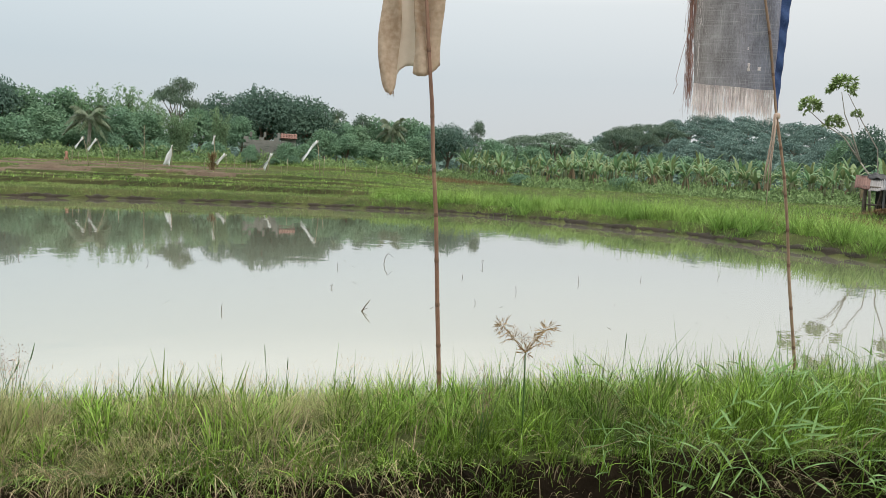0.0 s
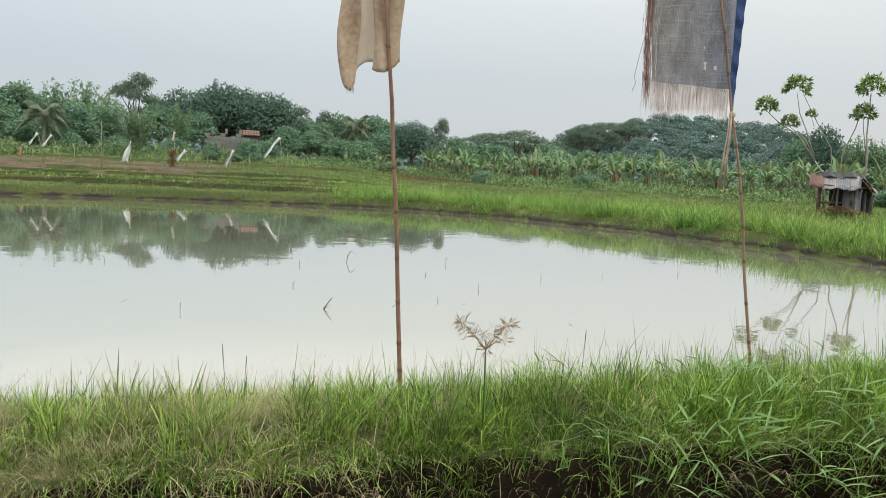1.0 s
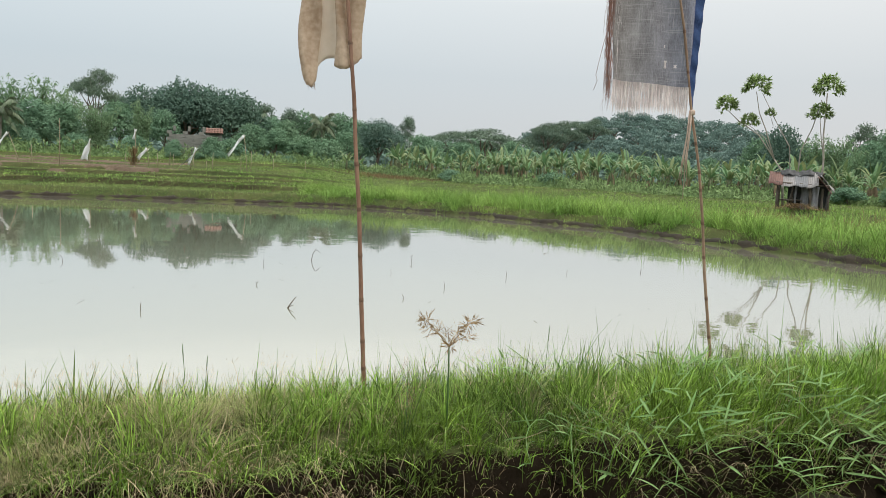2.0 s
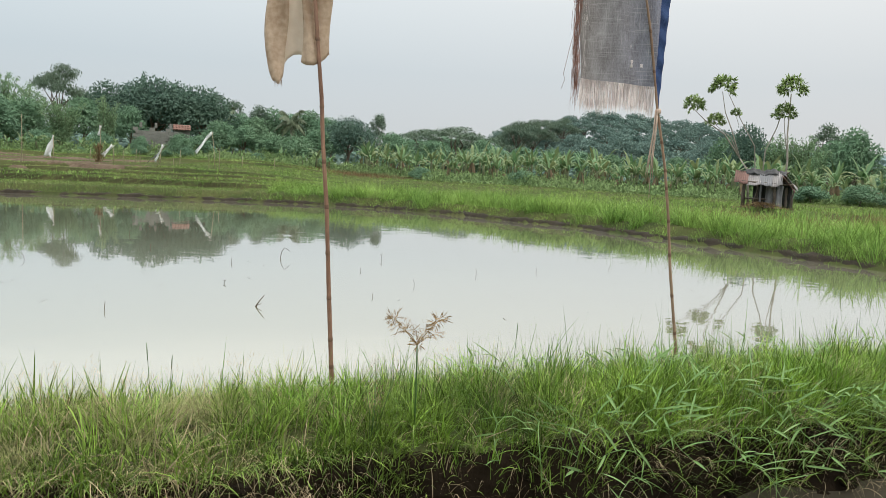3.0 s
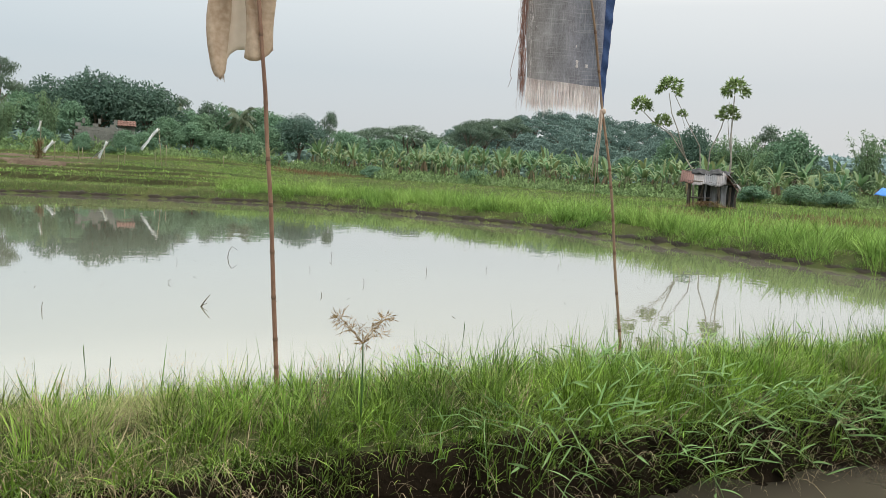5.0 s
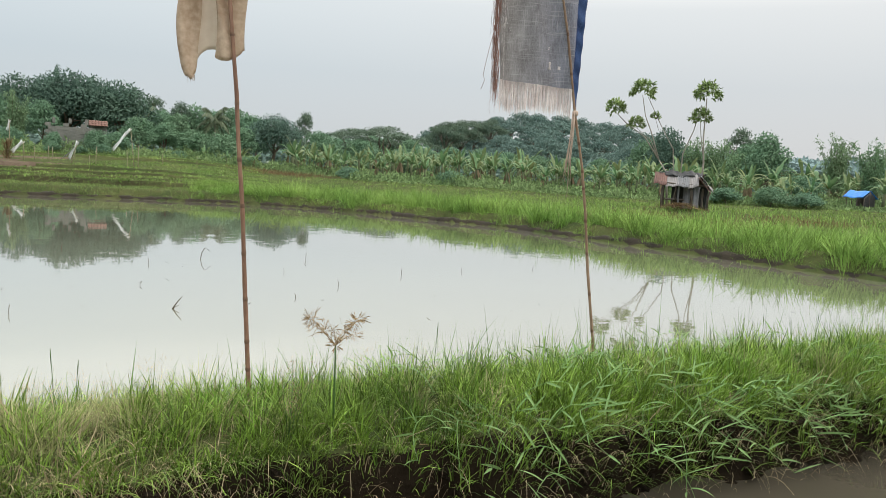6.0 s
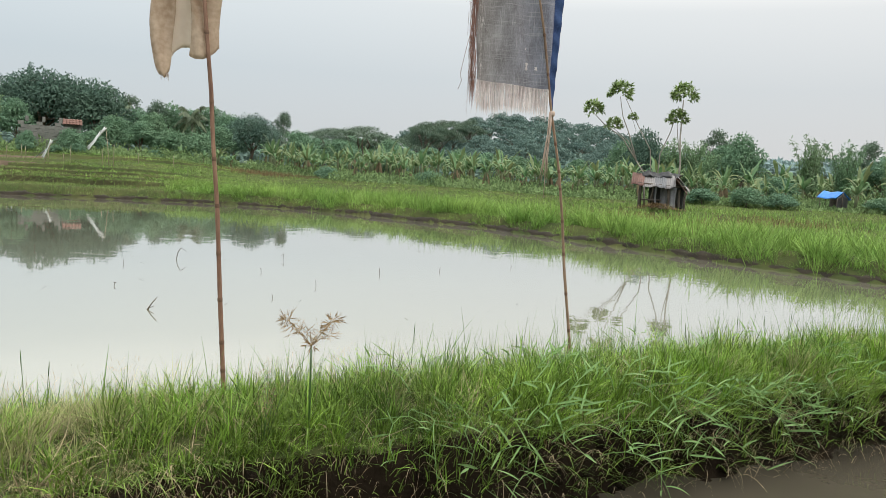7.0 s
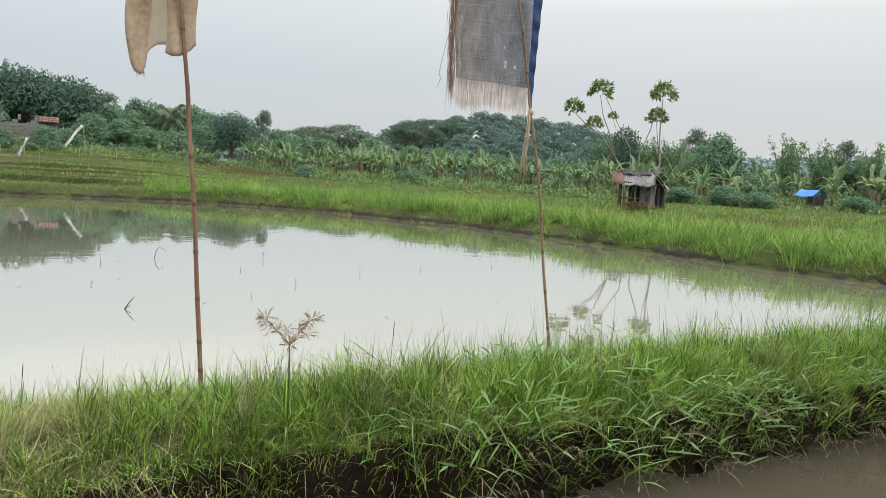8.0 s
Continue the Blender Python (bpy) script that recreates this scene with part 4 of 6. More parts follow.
# ---- huts and the ruin ----
def hut():
    """A field shelter: crooked posts, roof sheets held by a ridge pole, hanging tarpaulins."""
    x, y = bearing(30.6, HUT_R)
    z = land_at(x, y)
    ob = tagged(empty("field_hut", (x, y, z), -30.6), "ramshackle field shelter with rusty roof sheets and tarpaulin sides", "hut")
    ob.scale = (0.90, 0.90, 0.95)
    rnd = random.Random(3)
    for px, py, h in ((-1.05, -0.7, 1.20), (-0.40, -0.1, 1.4), (0.40, -0.7, 1.18), (1.22, -0.6, 0.95), (-1.0, 0.75, 1.25), (0.1, 0.8, 1.3), (1.0, 0.75, 1.2)):
        bm = bmesh.new()
        tube(bm, [(px, py, -0.2), (px + rnd.uniform(-0.05, 0.05), py, h * 0.5), (px + rnd.uniform(-0.06, 0.06), py, h)], [0.055, 0.05, 0.045], 7)
        part("post", bm, M_WOOD, ob)
    for a, b in (((-1.25, -0.72, 1.22), (1.2, -0.66, 1.12)), ((-1.1, 0.78, 1.25), (1.1, 0.75, 1.2)), ((-1.2, 0.05, 1.66), (0.95, 0.05, 1.68))):
        bm = bmesh.new()
        tube(bm, [a, b], [0.045, 0.045], 7)
        part("beam", bm, M_WOOD, ob)

    def corrugated(x0, x1, y0, z0, y1, z1, material, sag):
        tilt = 0.16 * math.sin(5 * x0 + 1)

        def fn(u, v):
            px = x0 + (x1 - x0) * u
            return Vector((px + 0.12 * v * 0, y0 + (y1 - y0) * v, z0 + (z1 - z0) * v + tilt * (u - 0.5) * (1 - v) + 0.016 * math.sin(u * 40) + 0.02 * math.sin(9 * u + 2 * v + x0) - sag * math.sin(math.pi * v) + 0.03 * math.sin(3 * px)))
        bm = bmesh.new()
        sheet(bm, fn, 30, 4, 0.008)
        part("roof_sheet", bm, material, ob)
    corrugated(-1.50, -0.86, -1.0, 1.12, 0.0, 1.68, M_RUSTY, 0.02)
    corrugated(-0.92, -0.28, -1.02, 1.08, 0.05, 1.72, M_ZINC, 0.06)
    corrugated(-0.34, 0.24, -1.0, 1.06, 0.05, 1.73, M_TARP, 0.04)
    corrugated(0.18, 0.70, -0.98, 1.02, 0.05, 1.71, M_ZINC, 0.03)
    corrugated(-1.3, -0.1, 1.1, 1.15, 0.02, 1.70, M_ZINC, 0.03)
    corrugated(-0.15, 0.9, 1.1, 1.10, 0.02, 1.69, M_RUSTY, 0.03)

    def lean_to(x0, x1, y0, y1, z0, z1, material, label):
        """A sheet that slopes down beyond the gable end."""
        bm = bmesh.new()
        sheet(bm, lambda u, v: Vector((x0 + (x1 - x0) * u, y0 + (y1 - y0) * v, z0 + (z1 - z0) * u + 0.014 * math.sin(v * 46) + 0.04 * math.sin(5 * u + 3 * v) - 0.10 * (1 - v) * u)), 6, 30, 0.008)
        part("roof_sheet", bm, material, ob, label)
    lean_to(0.66, 1.30, -0.95, 0.05, 1.52, 0.92, M_RUSTY, "rusted sheet hanging off the gable end")
    lean_to(0.78, 1.42, -0.55, 0.75, 1.58, 0.98, M_ZINC, "")

    def film(u, v):
        px = -1.0 + 1.85 * u
        return Vector((px, 0.02 + (v - 0.5) * 0.5, 1.80 - abs(v - 0.5) * 0.5 + 0.05 * math.sin(7 * px) + 0.03 * math.sin(19 * px + 5 * v)))
    bm = bmesh.new()
    sheet(bm, film, 26, 6, 0.01)
    part("ridge_cover", bm, M_BLACK, ob, "torn black plastic over the ridge")
    # the two black sheets stand in for the shade inside the shelter
    for x0, x1, py, top, low, material in ((-0.02, 0.36, -0.45, 1.15, 0.02, M_TARP), (0.46, 0.78, -0.72, 1.08, 0.02, M_TARP), (-0.30, -0.20, -0.55, 1.1, 0.25, M_TARP), (0.86, 0.98, -0.6, 1.0, 0.1, M_WOOD), (-0.62, 1.1, 0.70, 1.2, 0.0, M_BLACK), (0.95, 1.2, 0.1, 1.1, 0.0, M_BLACK)):
        def curtain(u, v):
            px = x0 + (x1 - x0) * u * (1 - 0.12 * math.sin(3 * v))
            return Vector((px, py + 0.05 * math.sin(14 * px + 3 * v) + 0.02 * math.sin(33 * px), top + (low - top) * v))
        bm = bmesh.new()
        sheet(bm, curtain, 16, 10, 0.012)
        part("side_and_shade_sheet", bm, material, ob)
    bm = bmesh.new()
    box(bm, (-0.45, 0.05, 0.42), (1.0, 1.1, 0.06), bevel=0.01)
    part("bench", bm, M_WOOD, ob)
    for a, b in (((-0.6, -0.7, 0.1), (-0.35, -0.72, 1.1)), ((0.45, -0.72, 0.0), (0.28, -0.7, 1.1))):
        bm = bmesh.new()
        tube(bm, [a, b], [0.025, 0.02], 6)
        part("brace", bm, M_WOOD, ob)
    g = np.random.default_rng(70)
    n = 900
    p = np.stack([g.normal(x - 0.9, 0.55, n), g.normal(y - 1.3, 0.35, n), np.zeros(n)], 1)
    p[:, 2] = z + 0.25 * np.exp(-((p[:, 0] - x + 0.9) ** 2 + (p[:, 1] - y + 1.3) ** 2) / 0.4)
    heap = link("straw_heap", strands("straw_heap", p, g.uniform(0.2, 0.45, n), 0.018, g.uniform(0, 6.28, n), 0.9, 0.3, 2, 70), M_RUST)
    tagged(heap, "heap of withered brown stalks before the shelter", "straw heap", kind="stuff")
    return ob


hut()


def blue_hut():
    x, y = bearing(41.75, 52)
    z = land_at(x, y)
    ob = tagged(empty("tarp_shelter", (x, y, z), -78), "low shelter with a bright blue tarpaulin roof", "hut")
    ob.scale = (0.72, 0.72, 0.80)
    for px, py, h in ((-0.8, -0.6, 0.95), (0.8, -0.6, 0.95), (-0.8, 0.7, 0.9), (0.8, 0.7, 0.9), (0.85, 0.0, 1.5), (-0.75, 0.0, 1.5)):
        bm = bmesh.new()
        tube(bm, [(px, py, -0.2), (px, py, h)], [0.04, 0.035], 6)
        part("post", bm, M_WOOD, ob)

    def roof(u, v):
        px = -0.95 + 1.85 * u
        py = -0.85 + 1.8 * v
        return Vector((px + 0.15 * (v - 0.5), py, 1.52 - 0.66 * abs(py) + 0.03 * math.sin(5 * px + 2 * py) - 0.04 * math.sin(math.pi * u)))
    bm = bmesh.new()
    sheet(bm, roof, 12, 12, 0.012)
    part("roof", bm, M_BLUE, ob)

    # one near-black sheet fills the gable end
    def wall(u, v):
        return Vector((0.84, -0.6 + 1.3 * u, 0.0 + 1.0 * v + 0.35 * v * (1 - abs(2 * u - 1))))
    bm = bmesh.new()
    sheet(bm, wall, 8, 6, 0.015)
    part("side_and_shade_sheet", bm, M_BLACK, ob)

    def rear(u, v):
        return Vector((-0.8 + 1.6 * u, 0.68 + 0.02 * math.sin(20 * u), 0.0 + 0.9 * v))
    bm = bmesh.new()
    sheet(bm, rear, 10, 4, 0.015)
    part("side_and_shade_sheet", bm, M_WOOD, ob)


blue_hut()


def ruin():
    """Old masonry wall and a tiled roof half hidden among the trees."""
    x, y = bearing(-13.25, 67)
    z = land_at(x, y)
    ob = tagged(empty("ruined_wall", (x, y, z), 13.25), "mossy ruined masonry wall with broken pillars under trees", "wall")
    for row in range(9):
        for k in range(8):
            if row == 8 and k % 3 != 0:
                continue
            bm = bmesh.new()
            box(bm, (-1.5 + 0.42 * k + (0.2 if row % 2 else 0), 0.01 * ((k * 7 + row * 3) % 5), 0.14 + 0.265 * row), (0.416, 0.3, 0.262), bevel=0.012)
            part("block", bm, M_BRICK, ob, smooth=False)
    for k in range(3):
        bm = bmesh.new()
        box(bm, (-1.1 + k * 1.15, 0, 2.58), (0.22, 0.24, 0.42), bevel=0.03)
        part("pillar", bm, M_BRICK, ob, smooth=False)
    x, y = bearing(-11.5, 70)
    z = land_at(x, y)
    ob = tagged(empty("tiled_house", (x, y, z), 11.5), "small house with an orange clay tile roof behind bushes", "house")
    bm = bmesh.new()
    box(bm, (0, 0.6, 1.1), (1.3, 0.9, 2.5), bevel=0.02)
    part("wall", bm, M_BRICK, ob, smooth=False)
    bm = bmesh.new()
    box(bm, (0, 0.14, 2.54), (1.5, 0.85, 0.05), Matrix.Rotation(radians(30), 4, "X"))
    roof = part("roof", bm, M_WOOD, ob, smooth=False)
    shared = None
    for i in range(6):
        for j in range(3):
            if shared is None:
                bm = bmesh.new()
                sheet(bm, lambda u, v: Vector((0.12 * (2 * u - 1), -0.16 * (1 - 2 * v), 0.03 * math.sin(math.pi * u) + 0.02 * (1 - v))), 4, 1, 0.012)
                tile = part("tile", bm, M_TILE, roof)
                shared = tile.data
            else:
                tile = new("tile", shared)
                tile.parent = roof
            tile.matrix_basis = Matrix.Translation((-0.6 + 0.24 * i, -0.15 + 0.26 * j, 2.45 + 0.15 * j)) @ Matrix.Rotation(radians(30), 4, "X")


ruin()


# ---- flags on the near bank ----
def bamboo_pole(parent, pts, nodes, r0, r1, material):
    """A cane through pts, with a swollen joint at each height in nodes."""
    pts = [Vector(p) for p in pts]

    def on(z):
        for a, b in zip(pts, pts[1:]):
            if a.z <= z <= b.z:
                return a.lerp(b, (z - a.z) / (b.z - a.z))
        return pts[-1]
    low, high = pts[0].z, pts[-1].z
    zs = sorted(set([p.z for p in pts] + [low + (high - low) * k / 24 for k in range(25)]))
    bm = bmesh.new()
    tube(bm, [on(z) for z in zs], [r0 + (r1 - r0) * (z - low) / (high - low) + 0.0006 * math.sin(z * 31) for z in zs], 12)
    pole = part("pole", bm, material, parent)
    for z in nodes:
        r = r0 + (r1 - r0) * (z - low) / (high - low)
        c, d = on(z), (on(z + 0.05) - on(z - 0.05)).normalized()
        bm = bmesh.new()
        tube(bm, [c + d * t for t in (-0.013, -0.005, 0.0, 0.006, 0.014)], [r * 1.02, r * 1.12, r * 1.18, r * 1.12, r * 1.02], 12, cap=False)
        part("joint", bm, M_NODE, pole)


def brown_flag():
    ob = tagged(empty("cloth_flag", (0.06, 5.13, land_at(0.06, 5.13))), "stained beige cloth hung on a brown bamboo pole in the grass", "flag", group="bird-scaring flags")
    z0 = ob.location.z
    shift = Vector((-0.06, -5.13, -z0))
    hung = shift + Vector((0.024, 0, 0))
    cane = [(0.05, 5.13, z0 - 0.25), (0.04, 5.13, 0.25), (0.02, 5.13, 0.57), (0.0, 5.13, 0.88), (-0.035, 5.13, 1.5), (-0.072, 5.13, 1.92), (-0.09, 5.13, 2.22), (-0.127, 5.13, 2.59), (-0.156, 5.13, 2.91), (-0.224, 5.13, 3.6)]
    bamboo_pole(ob, [Vector(p) + shift for p in cane], [z - z0 for z in (0.41, 0.60, 0.885, 1.19, 1.50, 1.80, 2.16, 2.59, 2.95)], 0.0160, 0.0115, M_BAMBOO)

    def panel(u0, u1, bottom, fold, top=3.45):
        def fn(u, v):
            s = u0 + (u1 - u0) * u
            low = bottom(s)
            z = top + (low - top) * v
            wide = 1.0 + 0.05 * math.sin(5 * z) + 0.03 * v
            x = -0.272 + (s - 0.5) * 0.375 * wide - 0.03 * (3.0 - z) * (1 - s) * 0.5 + 0.012 * math.sin(9 * z + 6 * s)
            y = 5.205 + fold(s) + 0.014 * math.sin(7 * z + 9 * s) + 0.008 * math.sin(21 * s + 4 * z)
            return Vector((x, y, z)) + hung
        return fn

    def left_low(s):
        d = min(1.0, abs((s - 0.15) / 0.17))
        return 2.50 - 0.19 * (1 - d ** 4) ** 0.5 - 0.02 * max(0.0, 1 - abs(s - 0.17) / 0.1) + 0.005 * math.sin(60 * s)

    def mid_low(s):
        return float(np.interp(s, [0.28, 0.34, 0.42, 0.5, 0.60, 0.64], [2.42, 2.465, 2.495, 2.50, 2.49, 2.48]))

    def right_low(s):
        return float(np.interp(s, [0.52, 0.56, 0.64, 0.74, 0.85, 0.94, 1.0], [2.465, 2.437, 2.42, 2.42, 2.445, 2.47, 2.50]))
    for name, fn, material, label in (
            ("left_fold", panel(-0.02, 0.31, left_low, lambda s: -0.03 - 0.035 * math.sin(s * 9)), M_BROWNCLOTH, "stained darker fold with a frayed end"),
            ("middle_fold", panel(0.28, 0.63, mid_low, lambda s: 0.03 - 0.03 * max(0, s - 0.5)), M_PALECLOTH, "paler flat fold"),
            ("right_fold", panel(0.55, 1.02, right_low, lambda s: -0.03 + 0.03 * math.sin(s * 6)), M_BROWNCLOTH, "")):
        bm = bmesh.new()
        sheet(bm, fn, 22, 34, 0.0025)
        part(name, bm, material, ob, label)
    g = np.random.default_rng(80)
    n = 26
    p = np.stack([g.uniform(-0.42, -0.37, n), np.full(n, 5.14), np.full(n, 2.318)], 1) + np.array(hung)
    link("frayed_thread", strands("frayed_thread", p, g.uniform(0.01, 0.045, n), 0.004, g.uniform(0, 6.28, n), 0.3, 0.1, 2, 80, hang=2.0), M_CORD, ob)


brown_flag()


def sack_flag():
    fx, fy = 2.85, 5.77
    z0 = land_at(fx, fy)
    ob = tagged(empty("sackcloth_flag", (fx, fy, z0)), "grey woven sackcloth with pale fringe hung on a thin bamboo pole", "flag", group="bird-scaring flags")
    shift = Vector((-fx, -fy, -z0))
    hung = shift + Vector((0.04, 0, 0))
    cane = [(2.86, 5.77, z0 - 0.2), (2.80, 5.77, 0.42), (2.70, 5.77, 1.06), (2.648, 5.77, 1.49), (2.588, 5.77, 1.88), (2.543, 5.77, 2.09), (2.49, 5.77, 2.32), (2.435, 5.765, 2.63), (2.378, 5.75, 2.92), (2.32, 5.74, 3.16), (2.20, 5.74, 3.62)]
    bamboo_pole(ob, [Vector(p) + shift for p in cane], [z - z0 for z in (0.55, 0.86, 1.19, 1.46, 1.72, 1.86, 2.08, 2.30, 2.62, 2.92, 3.2)], 0.0130, 0.0085, M_TWIGPOLE)

    def cloth(u, v):
        z = 3.5 + (2.515 - 0.03 * u - 3.5) * v
        left = 1.775 + 0.035 * smooth(3.15, 2.5, z)
        right = 2.405 + 0.02 * (z - 2.5)
        x = left + (right - left) * u
        return Vector((x, 5.785 + 0.018 * math.sin(4 * u * 3 + 2 * z) + 0.009 * math.sin(16 * u + 5 * z), float(z))) + hung
    bm = bmesh.new()
    sheet(bm, cloth, 40, 50, 0.002)
    part("sackcloth", bm, M_SACK, ob)

    def border(u, v):
        z = 3.5 + (2.33 - 3.5) * v
        inner = 2.395 + 0.02 * (z - 2.5) + 0.06 * float(smooth(2.75, 2.34, z))
        outer = 2.474 + 0.04 * (z - 2.34)
        return Vector((inner + (outer - inner) * u, 5.795 + 0.02 * u + 0.006 * math.sin(38 * z + 3 * u), z)) + hung
    bm = bmesh.new()
    sheet(bm, border, 6, 60, 0.003)
    part("border", bm, M_DENIM, ob, "ridged dark blue border strip")
    g = np.random.default_rng(81)

    def hangs(name, p, length, width, material, swing=0.1, label=""):
        n = len(p)
        me = strands(name, p + np.array(hung), length, width, g.uniform(0, 6.28, n), 0.0, g.normal(0, swing, n), 5, 82, hang=0.0)
        co = np.empty(len(me.vertices) * 3, np.float32)
        me.vertices.foreach_get("co", co)
        co = co.reshape(-1, 3)
        root = np.repeat(p[:, 2] + hung.z, 12)
        co[:, 2] = root - np.abs(co[:, 2] - root)
        me.vertices.foreach_set("co", co.ravel())
        return link(name, me, material, ob, label)
    n = 640
    u = np.sort(g.uniform(0, 1, n))
    hangs("fringe", np.stack([1.81 + 0.60 * u, 5.780 + 0.018 * np.sin(12 * u + 5) + 0.009 * np.sin(16 * u + 12.5), 2.535 - 0.03 * u], 1), g.uniform(0.19, 0.25, n) + 0.02 * np.sin(7 * u), g.uniform(0.004, 0.0075, n), M_THREAD, 0.06, "long pale loose threads")
    n = 420
    p = np.stack([g.normal(1.762, 0.014, n), g.normal(5.785, 0.012, n), g.uniform(2.5, 3.45, n)], 1)
    p[:, 0] += 0.028 * (3.1 - p[:, 2])
    hangs("side_fringe", p, g.uniform(0.12, 0.30, n), g.uniform(0.002, 0.004, n), M_REDTHREAD, 0.10, "matted reddish-brown threads")
    n = 70
    p = np.stack([g.uniform(1.80, 1.84, n), np.full(n, 5.785), g.uniform(2.5, 3.4, n)], 1)
    hangs("side_thread", p, g.uniform(0.05, 0.16, n), 0.002, M_THREAD, 0.3)
    for k in range(7):
        o = 0.009 * math.cos(k * 2.4), 0.009 * math.sin(k * 2.4)
        f = 1 + 0.4 * k / 7
        bm = bmesh.new()
        tube(bm, [Vector(q) + hung for q in ((2.44 + o[0], 5.76 + o[1], 2.33), (2.435 + o[0] * f, 5.76 + o[1], 2.15), (2.42 + o[0] * 1.6 * f, 5.76 + o[1], 1.96), (2.415 + o[0] * 3 * f, 5.76 + o[1] * 2, 1.84 - 0.012 * k - (0.16 if k == 3 else 0)))], [0.005, 0.0045, 0.0045, 0.0025], 5)
        part("cord_strand", bm, M_CORD, ob)
    for tx, tz, wide, high in ((2.205, 2.665, 0.016, 0.06), (2.285, 2.655, 0.020, 0.025), (2.19, 2.80, 0.006, 0.02)):
        bm = bmesh.new()
        sheet(bm, lambda u, v: Vector((tx + wide * (u - 0.5) * (1 + 0.3 * math.sin(9 * v)), 5.752, tz + high * (v - 0.5))) + hung, 4, 6, 0.001)
        part("worn_patch", bm, M_THREAD, ob, "pale threadbare patch")
    bm = bmesh.new()
    tube(bm, [Vector((2.455, 5.765, 2.315 + t)) + hung for t in (-0.02, -0.008, 0.01, 0.022)], [0.017, 0.023, 0.022, 0.017], 10)
    part("knot", bm, M_CORD, ob)
    bm = bmesh.new()
    tube(bm, [Vector(q) + hung for q in ((1.755, 5.78, 2.95), (1.71, 5.775, 2.75), (1.675, 5.775, 2.56), (1.69, 5.775, 2.52), (1.665, 5.775, 2.45))], [0.0018] * 5, 5)
    part("loose_thread", bm, M_REDTHREAD, ob)


sack_flag()


# ---- flags and stakes in the far plots ----
def far_flag(az, r, foot_tan, top_az, top_tan, low_az, low_tan, wide, label, straight=True):
    """A white sheet on a stake; the sheet hangs from (top) to (low)."""
    x, y = bearing(az, r)
    z = land_at(x, y)
    ob = tagged(empty("white_flag", (x, y, z)), label, "flag", group="far white flags")

    def p(a, t):
        q = bearing(a, r)
        return Vector((q[0] - x, q[1] - y, 1.8 + t * r - z))
    a, b = p(top_az, top_tan), p(low_az, low_tan)
    bm = bmesh.new()
    tube(bm, [(0, 0, -0.2), Vector((0, 0, 0)).lerp(a, 0.5) + Vector((0.02, 0, 0)), a + Vector((0, 0, 0.05))], [0.025, 0.022, 0.015], 6)
    part("stake", bm, M_STAKE, ob)
    d = b - a
    side = Vector((d.z, 0, -d.x)).normalized()

    def fn(u, v):
        w = wide * (v ** 0.8 if straight else 0.34 + 0.30 * v + 0.10 * math.sin(11 * v + 2))
        return a + d * v + side * (w * ((1.0 - u) if straight else (u - 0.5))) + Vector((0.03 * math.sin(9 * v + 4 * u), 0.07 * math.sin(6 * u + 5 * v), 0.05 * math.sin(8 * u + 3 * v)))
    bm = bmesh.new()
    sheet(bm, fn, 8, 12, 0.006)
    part("sheet", bm, M_WHITE, ob)


far_flag(-24.9, 52, -0.013, -25.28, 0.0215, -25.8, 0.0084, 0.22, "small white plastic flag on a leaning stake", False)
far_flag(-23.78, 52, -0.0134, -24.45, 0.0203, -25.01, 0.0065, 0.25, "white plastic flag streaming from a leaning stake", False)
far_flag(-19.64, 52.7, -0.0216, -19.60, 0.0170, -19.72, -0.0075, 0.46, "upright white plastic flag on a stake")
far_flag(-16.8, 54, -0.004, -16.71, 0.0319, -16.86, 0.0205, 0.2, "narrow white strip on a stake above brush", False)
far_flag(-15.9, 54, -0.004, -15.95, 0.0092, -16.6, -0.0033, 0.45, "white plastic sheet sagging from a stake", False)
far_flag(-13.18, 52, -0.0194, -12.69, 0.0126, -13.24, -0.0079, 0.28, "white plastic flag drooping from a bent stake", False)
far_flag(-9.17, 52, -0.0181, -9.41, 0.0312, -10.52, 0.0057, 0.30, "long white plastic flag blown aside on a stake", False)


def stake(az, r, top_tan, lean=0.0):
    x, y = bearing(az, r)
    z = land_at(x, y)
    h = 1.8 + top_tan * r - z
    ob = tagged(empty("stake", (x, y, z)), "thin grey bamboo stake standing in a plot", "stake", group="plot stakes")
    bm = bmesh.new()
    tube(bm, [(0, 0, -0.2), (lean * 0.4, 0, h * 0.5), (lean, 0, h)], [0.024, 0.02, 0.014], 6)
    part("rod", bm, M_STAKE, ob)


for row in ((-21.45, 50, 0.0396, 0.02), (-26.0, 54, 0.006, 0.05), (-15.3, 54, 0.004, 0), (-14.5, 55, 0.006, 0.05), (-14.2, 55, 0.004, -0.04), (-12.0, 55, -0.003, 0), (-11.6, 52, 0.008, 0.06),
            (-8.9, 52, 0.012, 0.03), (-9.6, 52, 0.006, -0.02), (-23.1, 53, 0.008, 0), (-7.3, 56, 0.004, 0), (-5.0, 56, 0.003, 0), (-12.9, 56, 0.002, 0.03), (-17.4, 56, 0.003, 0.05), (-25.6, 56, 0.004, 0)):
    stake(*row)


